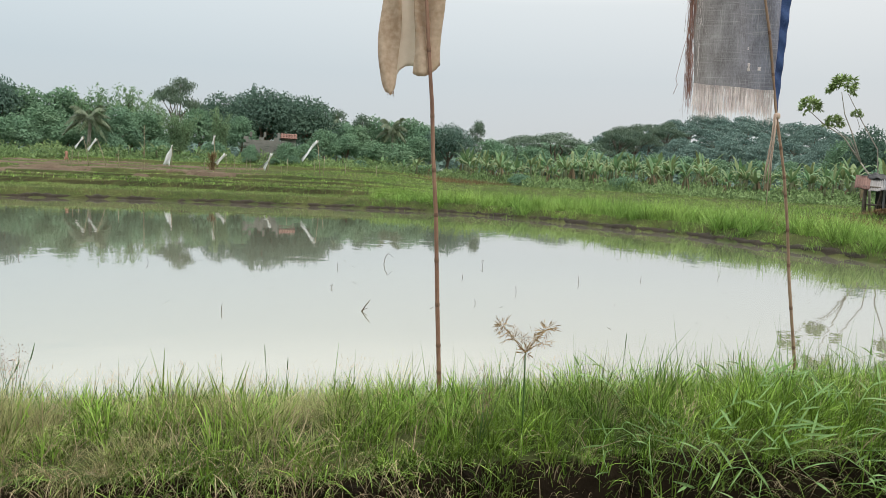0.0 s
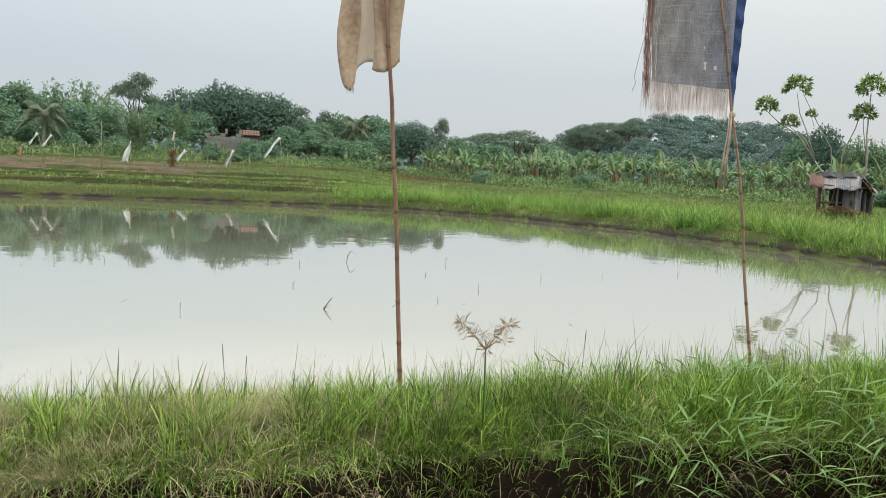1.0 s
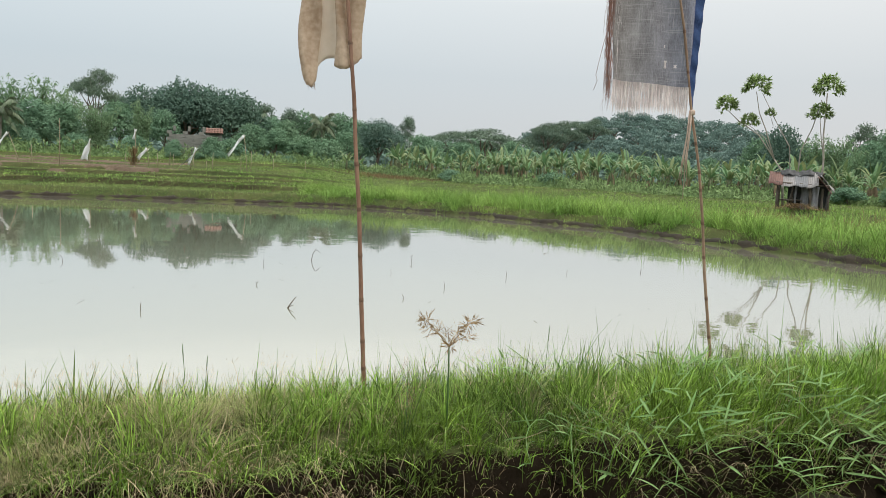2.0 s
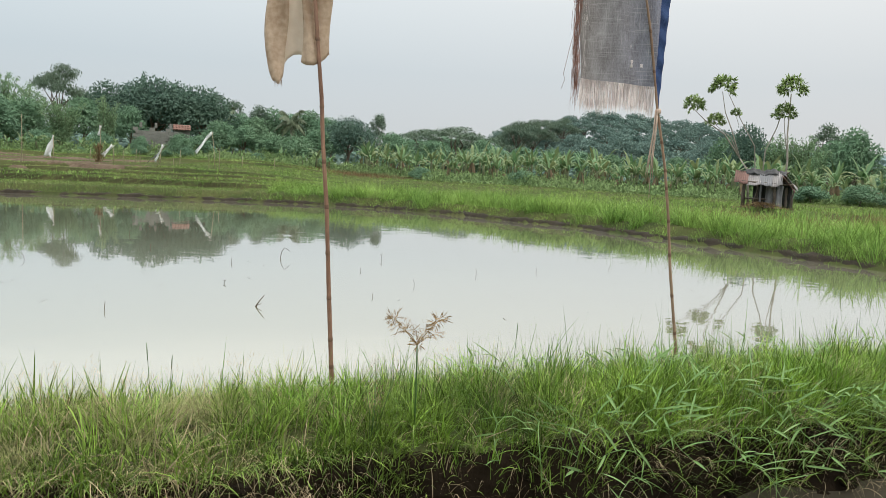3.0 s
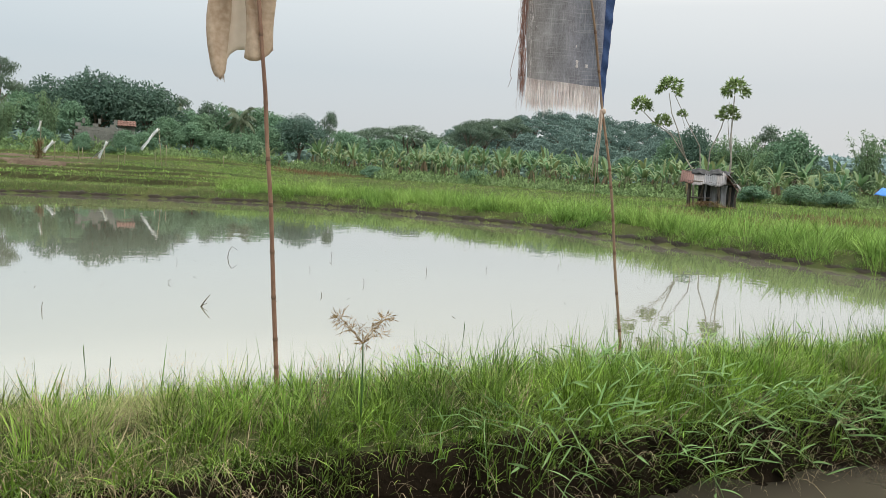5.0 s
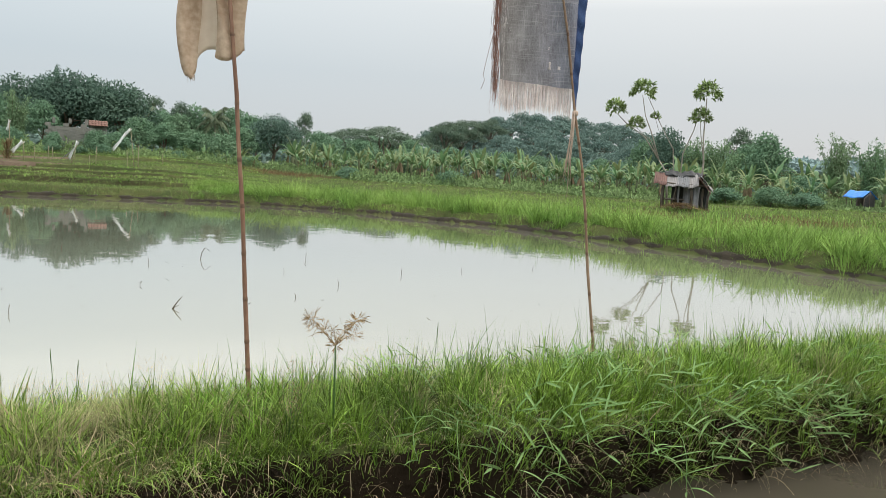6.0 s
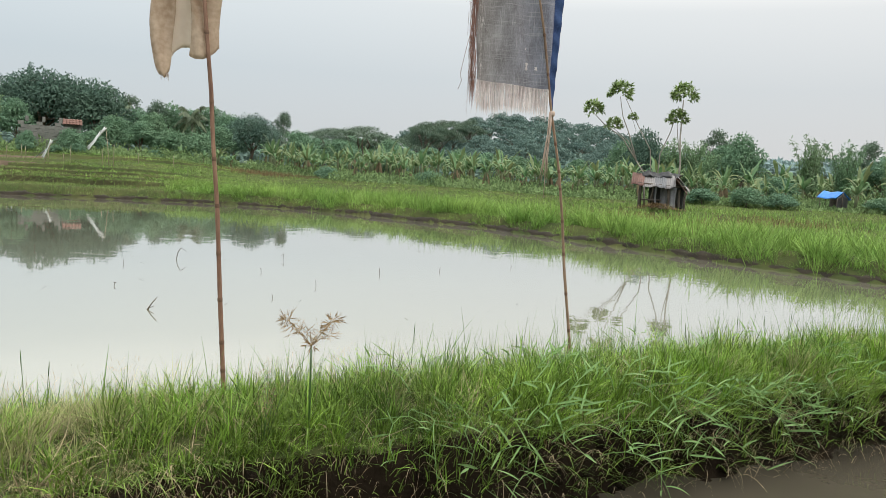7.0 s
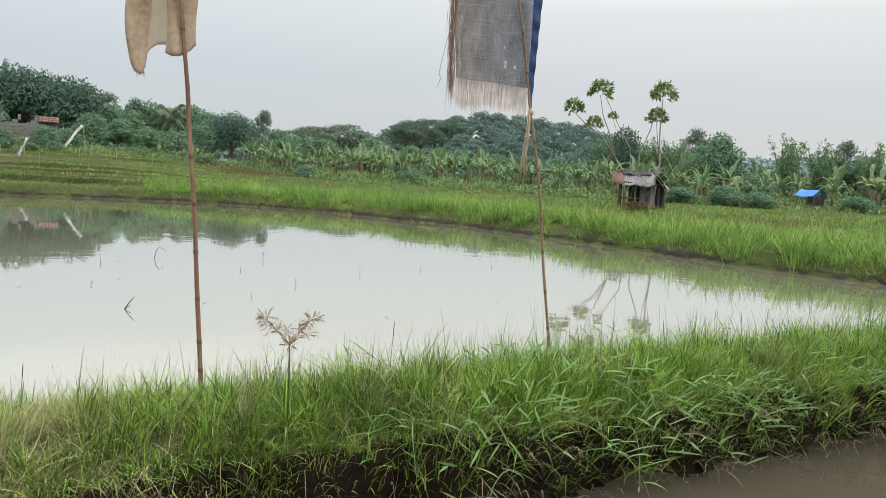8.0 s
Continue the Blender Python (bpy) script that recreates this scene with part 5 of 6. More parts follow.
def hung_cloth():
    """Faded cloth over a cross stick."""
    x, y = bearing(-26.3, 56)
    z = land_at(x, y)
    ob = tagged(empty("hung_cloth", (x, y, z)), "faded orange cloth hung on a cross stick", "cloth")
    bm = bmesh.new()
    tube(bm, [(0, 0, -0.2), (0, 0, 0.95)], [0.025, 0.02], 6)
    part("stake", bm, M_STAKE, ob)
    bm = bmesh.new()
    sheet(bm, lambda u, v: Vector(((u - 0.5) * (0.16 + 0.16 * v + 0.05 * math.sin(9 * v)), -0.04 + 0.05 * math.sin(9 * u + 2 * v), 0.92 - 0.55 * v - 0.06 * math.sin(8 * u) * v)), 10, 8, 0.01)
    part("cloth", bm, M_PINK, ob)
    # a bundle of brush on a stake
    x, y = bearing(-16.85, 54)
    z = land_at(x, y)
    ob = tagged(empty("brush_bundle", (x, y, z)), "bundle of dead brush tied round a stake", "brush")
    bm = bmesh.new()
    tube(bm, [(0, 0, -0.2), (0, 0, 1.3)], [0.03, 0.02], 6)
    part("stake", bm, M_STAKE, ob)
    g = np.random.default_rng(85)
    n = 240
    p = np.stack([g.normal(0, 0.12, n), g.normal(0, 0.12, n), g.uniform(0, 1.0, n)], 1)
    link("brushwood", strands("brushwood", p, g.uniform(0.25, 0.6, n), 0.03, g.uniform(0, 6.28, n), g.uniform(0.2, 0.7, n), 0.1, 2, 86), M_RUST, ob)


hung_cloth()


# ---- the far plots: strips of bare ploughed soil ----
def soil_bed(az0, az1, r0, wide, seed):
    g = np.random.default_rng(seed)
    nu, nv = 60, 8
    v = []
    for i in range(nu + 1):
        a = az0 + (az1 - az0) * i / nu
        for j in range(nv + 1):
            end = min(1, i / 4, (nu - i) / 4)
            r = r0 + wide * (j / nv - 0.5) * (0.3 + 0.7 * end) + 0.25 * math.sin(0.35 * i + seed)
            x, y = bearing(a, r)
            v.append((x, y, land_at(x, y) - 0.06 + (0.12 + 0.07 * math.sin(j * 3.1)) * math.sin(math.pi * j / nv) + g.normal() * 0.03))
    k = np.arange((nu + 1) * (nv + 1)).reshape(nu + 1, nv + 1)
    f = np.stack([k[:-1, :-1], k[1:, :-1], k[1:, 1:], k[:-1, 1:]], -1).reshape(-1, 4)
    tagged(link("soil_bed", quads("soil_bed", v, f), M_BED), "long bare bed of ploughed brown soil", "soil bed", group="ploughed beds")


for k, row in enumerate(((-34, -15.2, 48.6, 1.5), (-34, -14.0, 51.3, 1.4), (-34, -16.0, 54.0, 1.4), (-34, -13.0, 57.5, 1.5), (-20, -9.5, 49.5, 0.8), (-34, -21.0, 45.8, 0.8), (-30, -21, 61, 1.2))):
    soil_bed(*row, 90 + k)


# ---- grass ----
def stuff(name, me, material, label, category="grass"):
    return tagged(link(name, me, material), label, category, kind="stuff")


def on_bank(g, n, x0, x1, v0, v1):
    x = g.uniform(x0, x1, n)
    v = g.uniform(0, 1, n) * (v1 - v0) + v0
    return x, v


TOWARD = math.atan2(-1, SKEW)       # from the bank towards the ditch
g = np.random.default_rng(100)
# turf in tufts all over the bank: blades fan out of each tuft's foot
tufts = 4300
tx, tv = on_bank(g, tufts, -4.2, 9.2, 4.10, 5.64)
keep = (tv > lip(tx) + 0.03) & (g.random(tufts) < 0.80 + 0.5 * waves(tx, tv, 0.22, 4))
tx, tv = tx[keep], tv[keep]
tufts = len(tx)
rank = waves(tx, tv, 0.42) + 0.5 * waves(tx, tv, 0.15, 1)
tall = np.clip(0.265 + 0.10 * rank + g.normal(0, 0.05, tufts), 0.10, 0.46) * np.where(tv < 4.45, 0.72, 1.0) * (0.84 + 0.20 * smooth(-1, 2.5, tx))
lush = g.random(tufts) < 0.28 + 0.40 * smooth(0.6, 3, tx) + 0.35 * waves(tx, tv, 0.6, 3)
hay = ~lush & (g.random(tufts) < 0.85 * smooth(0.1, -0.7, tx) * (0.6 + 0.7 * waves(tx, tv, 0.5, 6)) + 0.05 + 0.30 * smooth(3.0, 4.6, tx))
for name, sel, per, wide, material, label in (("bank_grass", ~lush & ~hay, 26, (0.0035, 0.0075), M_GRASS, "tangled green grass on the pond bank"),
                                              ("lush_grass", lush, 20, (0.0055, 0.0115), M_LUSH, "brighter juicy grass on the pond bank"),
                                              ("hay_grass", hay, 46, (0.0022, 0.0046), M_HAY, "fine yellowing feathery grass on the pond bank")):
    who = np.repeat(np.flatnonzero(sel), per)
    m = len(who)
    foot = g.normal(0, 0.028, (m, 2))
    x = tx[who] + foot[:, 0]
    y = tv[who] + SKEW * tx[who] + foot[:, 1]
    edge = tv[who] < lip(tx[who]) + 0.30
    heading = np.where(edge, TOWARD + g.normal(0, 1.0, m), np.arctan2(foot[:, 1], foot[:, 0]) + g.normal(0, 0.6, m))
    stuff(name, strands(name, np.stack([x, y, land(x, y) - 0.015], 1), tall[who] * g.uniform(0.45, 1.3, m), g.uniform(*wide, m), heading,
                        np.clip(g.normal(0.30, 0.20, m), 0.02, 0.9), np.abs(g.normal(0.30, 0.22, m)), 3, 101), material, label)
# tall thin stalks on the water's side, in loose groups
n = 9000
x, v = on_bank(g, n, -4.2, 9.2, 4.90, 5.60)
keep = g.random(n) < np.clip(0.30 + 0.75 * waves(x, v, 0.35, 5), 0.04, 1)
x, v = x[keep], v[keep]
n, y = len(x), v + SKEW * x
stuff("tall_grass", strands("tall_grass", np.stack([x, y, land(x, y) - 0.02], 1), np.clip(g.normal(0.34, 0.12, n) + 0.08 * waves(x, v, 0.3, 6), 0.14, 0.72) * (0.80 + 0.36 * smooth(-0.5, 1.5, x)), g.uniform(0.0026, 0.0068, n), g.uniform(0, 6.28, n), np.abs(g.normal(0.20, 0.16, n)), np.abs(g.normal(0.08, 0.10, n)), 4, 102),
      M_TALL, "tall thin grass stalks at the water's edge")
# blades hanging over the ditch
n = 4200
x = g.uniform(-4.2, 9.2, n)
x = x[(x < 0.25) | (x > 1.95) | (g.random(n) < 0.3)]
n = len(x)
v = lip(x) + g.uniform(-0.02, 0.22, n)
y = v + SKEW * x
stuff("overhanging_grass", strands("overhanging_grass", np.stack([x, y, land(x, y) - 0.01], 1), np.clip(g.normal(0.21, 0.08, n), 0.06, 0.42) * np.where((x > 0.2) & (x < 1.95), 0.6, 1.0), g.uniform(0.004, 0.009, n), TOWARD + g.normal(0, 0.7, n), g.uniform(0.3, 0.8, n), g.uniform(0.2, 0.5, n), 4, 103, hang=0.35),
      M_GRASS, "grass drooping over the ditch's edge")
# withered blades, thickest over the ditch and on the drier stretch
n = 9000
x, v = on_bank(g, n, -4.2, 9.2, 4.06, 5.2)
keep = g.random(n) < np.clip(0.05 + 0.60 * smooth(0.6, -1.2, x) + 0.15 * (v < 4.35) + 0.45 * waves(x, v, 0.5, 8), 0.02, 1)
x, v = x[keep], v[keep]
n, y = len(x), v + SKEW * x
stuff("dry_grass", strands("dry_grass", np.stack([x, y, land(x, y) + g.uniform(-0.02, 0.08, n)], 1), g.uniform(0.10, 0.32, n), g.uniform(0.0028, 0.006, n), np.where(v < 4.35, TOWARD, 0) + g.normal(0, 1.3, n), g.uniform(0.3, 0.95, n), g.normal(0.15, 0.25, n), 4, 104, hang=0.15),
      M_STRAW, "withered straw-coloured grass tangled in the turf")
# mats of dead stalks spilling over the edge on the drier stretch
n = 9000
x = g.uniform(-4.2, 9.2, n)
v = lip(x) + g.uniform(-0.06, 0.20, n)
keep = g.random(n) < np.clip(0.85 * smooth(0.3, -0.3, x) + 0.06 * smooth(1.6, 2.2, x) + 0.01 + 0.45 * waves(x, v, 0.30, 9) * (1 - smooth(0.0, 0.3, x) * smooth(2.2, 1.8, x)), 0.01, 1)
x, v = x[keep], v[keep]
n, y = len(x), v + SKEW * x
stuff("dead_stalks", strands("dead_stalks", np.stack([x, y, land(x, np.maximum(y, lip(x) + 0.05 + SKEW * x)) + g.uniform(-0.04, 0.05, n)], 1), g.uniform(0.08, 0.26, n), g.uniform(0.0025, 0.0055, n), TOWARD + g.normal(0, 1.2, n), g.uniform(0.2, 0.8, n), g.normal(0.15, 0.3, n), 4, 112, hang=0.8),
      M_STRAW, "mats of pale dead stalks spilling over the bank's edge")
# brown thatch low in the turf
n = 8000
x, v = on_bank(g, n, -4.2, 9.2, 4.08, 5.4)
keep = g.random(n) < np.clip(0.06 + 0.12 * (v < 4.42) + 0.5 * smooth(0.5, -1.5, x) + 0.25 * waves(x, v, 0.4, 2), 0, 1)
x, v = x[keep], v[keep]
n, y = len(x), v + SKEW * x
stuff("thatch", strands("thatch", np.stack([x, y, land(x, y) - 0.01], 1), g.uniform(0.07, 0.20, n), g.uniform(0.003, 0.006, n), np.where(v < 4.4, TOWARD, 0) + g.normal(0, 1.2, n), g.uniform(0.3, 0.95, n), g.normal(0.2, 0.25, n), 3, 109, hang=0.25),
      M_RUST, "dead brown thatch at the foot of the grass")
# old roots and runners on the cut face
n = 800
x = g.uniform(-4.2, 9.2, n)
v = lip(x) + g.uniform(-0.08, 0.05, n)
y = v + SKEW * x
stuff("roots", strands("roots", np.stack([x, y, land(x, y) + 0.01], 1), g.uniform(0.10, 0.34, n), g.uniform(0.002, 0.005, n), TOWARD + g.normal(0, 1.0, n), g.uniform(0.2, 0.6, n), g.normal(0.1, 0.3, n), 5, 105, hang=1.0),
      M_STRAW, "dead runners and roots hanging down the cut bank", "roots")
# feathery seed heads
n = 900
x, v = on_bank(g, n, -4.2, 9, 4.2, 5.5)
keep = g.random(n) < 0.35 + 0.4 * smooth(1.5, -2, x)
x, v = x[keep], v[keep]
n, y = len(x), v + SKEW * x
z = land(x, y) + g.uniform(0.18, 0.36, n)
top = np.repeat(np.stack([x, y, z], 1), 9, 0)
m = len(top)
stuff("seed_heads", strands("seed_heads", top + g.normal(0, 0.02, (m, 3)), g.uniform(0.02, 0.06, m), 0.0022, g.uniform(0, 6.28, m), g.uniform(0.2, 0.9, m), 0.1, 2, 106), M_STRAW, "fine pale seed heads among the grass", "grass")


# ---- single plants on the bank ----
def shoot(seed, n_leaves, length):
    """A creeping grass runner with long pointed leaves set alternately along it."""
    g = np.random.default_rng(seed)
    ob = tagged(empty("grass_runner"), "creeping grass runner with long pointed green leaves", "grass", group="grass runners")
    pts = [Vector((length * t, 0.04 * math.sin(5 * t + seed), 0.22 * math.sin(2.6 * t) * (1 - 0.45 * t) - 0.32 * length * t * t)) for t in np.linspace(0, 1, 8)]
    bm = bmesh.new()
    tube(bm, pts, [0.0035 - 0.002 * i / 7 for i in range(8)], 5)
    part("stalk", bm, M_SHOOT, ob)
    for k in range(n_leaves):
        t = 0.15 + 0.85 * k / (n_leaves - 1)
        i = min(6, int(t * 7))
        p = pts[i].lerp(pts[i + 1], t * 7 - i)
        s = 1 if k % 2 else -1
        a = s * g.uniform(0.25, 1.35) if k < n_leaves - 1 else 0.0
        long, wide, drop = g.uniform(0.12, 0.25), g.uniform(0.010, 0.018), g.uniform(-0.05, 0.45)
        d = Vector((math.cos(a), math.sin(a), 0))
        sd = Vector((-d.y, d.x, g.uniform(-0.8, 0.8))).normalized()

        def fn(u, v):
            w = wide * 0.5 * (math.sin(math.pi * min(1, 0.12 + 0.88 * u) ** 0.8) + 0.02)
            q = (v - 0.5) * 2
            return p + d * (long * (u - 0.15 * drop * u * u)) + sd * (w * q) + Vector((0, 0, long * (0.35 * u - drop * u * u) + abs(q) * w * 0.5))
        bm = bmesh.new()
        sheet(bm, fn, 6, 2)
        part("leaf", bm, M_SHOOT, ob)
    return ob


kinds = [shoot(120 + k, 7 + k % 3, 0.34 + 0.07 * k) for k in range(5)]
place = random.Random(9)
fresh = set(range(5))
for k in range(80):
    x = place.uniform(-3.6, 9.5) if k % 3 else place.uniform(1.2, 7.0)
    if x < 1.0:
        continue
    v = float(lip(x)) + (place.uniform(0.0, 0.35) if k % 2 else place.uniform(0.3, 1.3))
    y = v + SKEW * x
    lift_by = 0.02 if v < float(lip(x)) + 0.3 else 0.12
    turn = TOWARD + place.gauss(0, 1.1) if k % 2 else place.uniform(0, 6.28)
    m = Matrix.LocRotScale((x, y, land_at(x, y) + lift_by), Euler((place.uniform(-0.7, 0.7), place.uniform(-0.35, 0.3), turn)), (1, 1, 1))
    i = k % 5
    if i in fresh:
        fresh.discard(i)
        kinds[i].matrix_basis = m
    else:
        copy_thing(kinds[i], m)

# the biggest runners, sprawling down towards the ditch
for x, k in ((2.12, 7), (2.75, 2), (3.3, 2), (3.75, 5), (5.0, 2), (5.7, 3), (6.4, 2), (-0.72, 2), (1.25, 2)):
    for q in range(k):
        v = float(lip(x)) + place.uniform(-0.02, 0.22)
        px = x + place.gauss(0, 0.08)
        m = Matrix.LocRotScale((px, v + SKEW * px, land_at(px, v + SKEW * px) + place.uniform(0.02, 0.08)), Euler((place.uniform(-0.9, 0.9), place.uniform(-0.3, 0.5), TOWARD + place.gauss(0, 1.2))), (1.15, 1.15, 1.15))
        copy_thing(kinds[q % 5], m)


def ribbon(parent, name, a, rise, long, wide, bend, material, label="", start=(0, 0, 0)):
    d, sd = Vector((math.cos(a), math.sin(a), 0)), Vector((-math.sin(a), math.cos(a), 0))
    start = Vector(start)

    def fn(u, v):
        q = (v - 0.5) * 2
        w = wide * 0.5 * (1 - u ** 2.2) + 0.0004
        return start + d * long * (math.cos(rise) * u + 0.35 * bend * u * u) + sd * (w * q) + Vector((0, 0, long * (math.sin(rise) * u - bend * u ** 2.4) + abs(q) * w * 0.6))
    bm = bmesh.new()
    sheet(bm, fn, 12, 2)
    return part(name, bm, material, parent, label)


def sedge():
    """A tall sedge: a dark three-sided stem, basal leaves, and a head of brown spikelets on rays."""
    x, y = 0.56, 4.60
    z = land_at(x, y)
    ob = tagged(empty("sedge", (x, y, z)), "tall sedge with a brown spiky seed head on a dark stem", "sedge")
    h = 0.70 - z
    bm = bmesh.new()
    tube(bm, [(0, 0, -0.05), (0.003, 0, h * 0.4), (0.0, 0, h * 0.8), (-0.003, 0, h)], [0.0075, 0.006, 0.005, 0.004], 6)
    part("stem", bm, M_SEDGE, ob)
    g = np.random.default_rng(130)
    head = Vector((-0.003, 0, h))
    rays = [(-0.15, 0.165, 44), (0.125, 0.175, 30), (0.055, 0.085, 26), (-0.06, 0.075, 26), (-0.012, 0.095, 20), (0.095, 0.085, 22), (-0.115, 0.125, 18), (0.0, 0.02, 34), (0.12, 0.13, 16)]
    for k, (dx, dz, count) in enumerate(rays):
        tip = head + Vector((dx, g.uniform(-0.07, 0.07), dz))
        bm = bmesh.new()
        tube(bm, [head, head.lerp(tip, 0.5) + Vector((0, 0, 0.008)), tip], [0.0026, 0.002, 0.0015], 5)
        ray = part("ray", bm, M_SPIKE, ob)
        pos = np.repeat(np.array(tip)[None], count, 0) + g.normal(0, 0.010, (count, 3))
        d = g.normal(size=(count, 3)) * np.array([1.2, 1, 0.9]) + np.array([dx * 2, 0, 0.2])
        d /= np.linalg.norm(d, axis=1, keepdims=True)
        long = g.uniform(0.04, 0.085, count)
        pts, heads = pos, d
        all_p = np.concatenate([pts, pts + d * (long * 0.35)[:, None]])
        link("spikelet", leaves("spikelet", all_p, np.concatenate([d, d + g.normal(0, 0.35, d.shape)]), g.normal(size=(2 * count, 3)), np.concatenate([long, long * 0.7]), np.full(2 * count, 0.0040)), M_SPIKE, ray)
    for a, rise, long, wide, bend in ((0.5, 1.0, 0.42, 0.011, 0.45), (2.7, 1.1, 0.45, 0.012, 0.3), (3.6, 0.9, 0.35, 0.010, 0.75), (-0.6, 0.9, 0.40, 0.011, 0.7), (1.4, 1.3, 0.42, 0.011, 0.15), (4.6, 0.9, 0.36, 0.012, 0.7),
                                      (0.1, 0.7, 0.48, 0.010, 0.35), (5.6, 1.1, 0.40, 0.011, 0.5), (2.2, 1.35, 0.38, 0.012, 0.1), (3.1, 1.2, 0.36, 0.012, 0.2)):
        ribbon(ob, "leaf", a, rise, long, wide, bend, M_LUSH)
    for a in (3.4, -0.4):
        ribbon(ob, "leaf", a, 1.25, 0.30, 0.011, 1.1, M_STRAW, "withered drooping leaf")


sedge()


def leaf_clump(x, y, blades, size, label, material=None, upright=0.8, limp=1.0):
    """A clump of broad sword-like grass leaves."""
    z = land_at(x, y)
    ob = tagged(empty("grass_clump", (x, y, z)), label, "grass", group="broad grass clumps")
    g = np.random.default_rng(int(1000 + x * 37 + y * 11))
    for k in range(blades):
        ribbon(ob, "leaf", g.uniform(0, 6.28), g.uniform(upright, 1.5), size * g.uniform(0.6, 1.15), g.uniform(0.010, 0.018), abs(g.normal(0.15, 0.2)) * (1.5 - upright) * limp, material or M_LUSH, start=(g.normal() * 0.02, g.normal() * 0.02, -0.02))


leaf_clump(-1.78, 4.92, 12, 0.50, "clump of broad pointed grass leaves on the bank", upright=0.85, limp=0.25)
leaf_clump(-1.35, 4.85, 10, 0.44, "clump of broad pointed grass leaves on the bank", upright=1.0, limp=0.3)
leaf_clump(-1.05, 5.05, 6, 0.42, "thin clump of upright grass leaves")
leaf_clump(-0.36, 4.62, 7, 0.44, "yellow-green clump of upright grass leaves")
leaf_clump(-0.75, 4.20, 8, 0.34, "clump of grey-green grass leaves over the ditch")
leaf_clump(1.9, 4.6, 8, 0.32, "clump of broad bright grass leaves")
leaf_clump(3.1, 4.9, 9, 0.34, "clump of broad bright grass leaves")
leaf_clump(4.3, 5.2, 9, 0.34, "clump of broad bright grass leaves")
leaf_clump(2.2, 4.9, 9, 0.34, "clump of broad bright grass leaves")


def spike_stalk(x, y, h, lean):
    """A single dark flowering stalk."""
    z = land_at(x, y)
    ob = tagged(empty("flower_stalk", (x, y, z)), "lone dark flowering grass stalk", "grass", group="flowering stalks")
    bm = bmesh.new()
    tube(bm, [(0, 0, -0.03), (lean * 0.4, 0, h * 0.5), (lean, 0, h)], [0.0028, 0.0022, 0.0015], 5)
    tube(bm, [(lean * 0.78, 0, h * 0.78), (lean * 0.9, 0, h * 0.9), (lean, 0, h)], [0.0026, 0.0034, 0.0012], 6)
    part("stalk", bm, M_SEDGE, ob)


for row in ((-1.12, 5.0, 0.50, -0.03), (-1.02, 5.05, 0.42, 0.02), (1.35, 5.35, 0.52, 0.02), (4.95, 6.5, 0.55, -0.02), (4.6, 6.4, 0.50, 0.05), (5.3, 6.5, 0.5, -0.06), (5.7, 6.7, 0.55, 0.03), (4.2, 6.2, 0.46, -0.05), (3.6, 6.2, 0.48, 0.04), (2.4, 5.9, 0.45, -0.03), (-2.6, 4.6, 0.5, 0.12), (-2.75, 4.6, 0.42, 0.18)):
    spike_stalk(*row)


def seed_weed(x, y, seed):
    """A branching weed with many tiny reddish seed heads."""
    g = np.random.default_rng(seed)
    ob = tagged(empty("seed_weed", (x, y, land_at(x, y))), "spindly weed with clusters of tiny reddish seed heads", "weed", group="seed weeds")
    for k in range(7):
        a, lean, h = g.uniform(0, 6.28), g.uniform(0.04, 0.16), g.uniform(0.34, 0.56)
        tip = Vector((math.cos(a) * lean, math.sin(a) * lean, h))
        bm = bmesh.new()
        tube(bm, [(0, 0, -0.03), tip * 0.5 + Vector((0.01, 0, 0.02)), tip], [0.0024, 0.0018, 0.001], 5)
        stem = part("stem", bm, M_SEDGE, ob)
        n = 46
        pos = np.array(tip) * g.uniform(0.72, 1.04, (n, 1)) + g.normal(0, 0.022, (n, 3))
        link("seed_head", leaves("seed_head", pos, g.normal(size=(n, 3)), g.normal(size=(n, 3)), g.uniform(0.006, 0.014, n), np.full(n, 0.006)), M_SEEDHEAD, stem)


for x, y, seed in ((-2.72, 4.72, 300), (-2.86, 4.60, 301), (-2.55, 4.30, 302), (0.28, 4.42, 303)):
    seed_weed(x, y, seed)


# ---- in the pond ----
def reed(x, y, seed):
    """A broken reed standing bent in the water."""
    g = np.random.default_rng(seed)
    big = 1.0 if seed < 143 else 0.5
    h, lean, s = g.uniform(0.10, 0.24) * big, g.uniform(-0.10, 0.10) * big, (1 if g.random() < 0.5 else -1)
    ob = tagged(empty("broken_reed", (x, y, 0)), "dead broken reed bent over in the water", "reed", group="reeds in the pond")
    bm = bmesh.new()
    girth = 0.007 if seed < 142 else 0.004
    if seed == 140:
        # two stalks leaning out of one foot
        tube(bm, [(-0.03, 0, -0.05), (0.0, 0, 0.0), (0.05, 0, 0.075), (0.10, 0.02, 0.14)], [girth, girth, girth * 0.9, girth * 0.6], 5)
        tube(bm, [(0.0, 0, -0.03), (0.02, 0, 0.02), (0.075, -0.02, 0.045)], [girth * 0.8, girth * 0.8, girth * 0.5], 5)
    else:
        tube(bm, [(0, 0, -0.15), (lean * 0.5, 0, h * 0.6), (lean, 0.02, h)], [girth, girth * 0.9, girth * 0.7], 5)
    if seed % 3 == 0:
        tube(bm, [(lean, 0.02, h), (lean + 0.06 * s * big, 0.05, h * 0.8), (lean + 0.10 * s * big, 0.05, h * 0.62)], [0.003, 0.0035, 0.002], 5)
    part("stalk", bm, M_REED, ob)


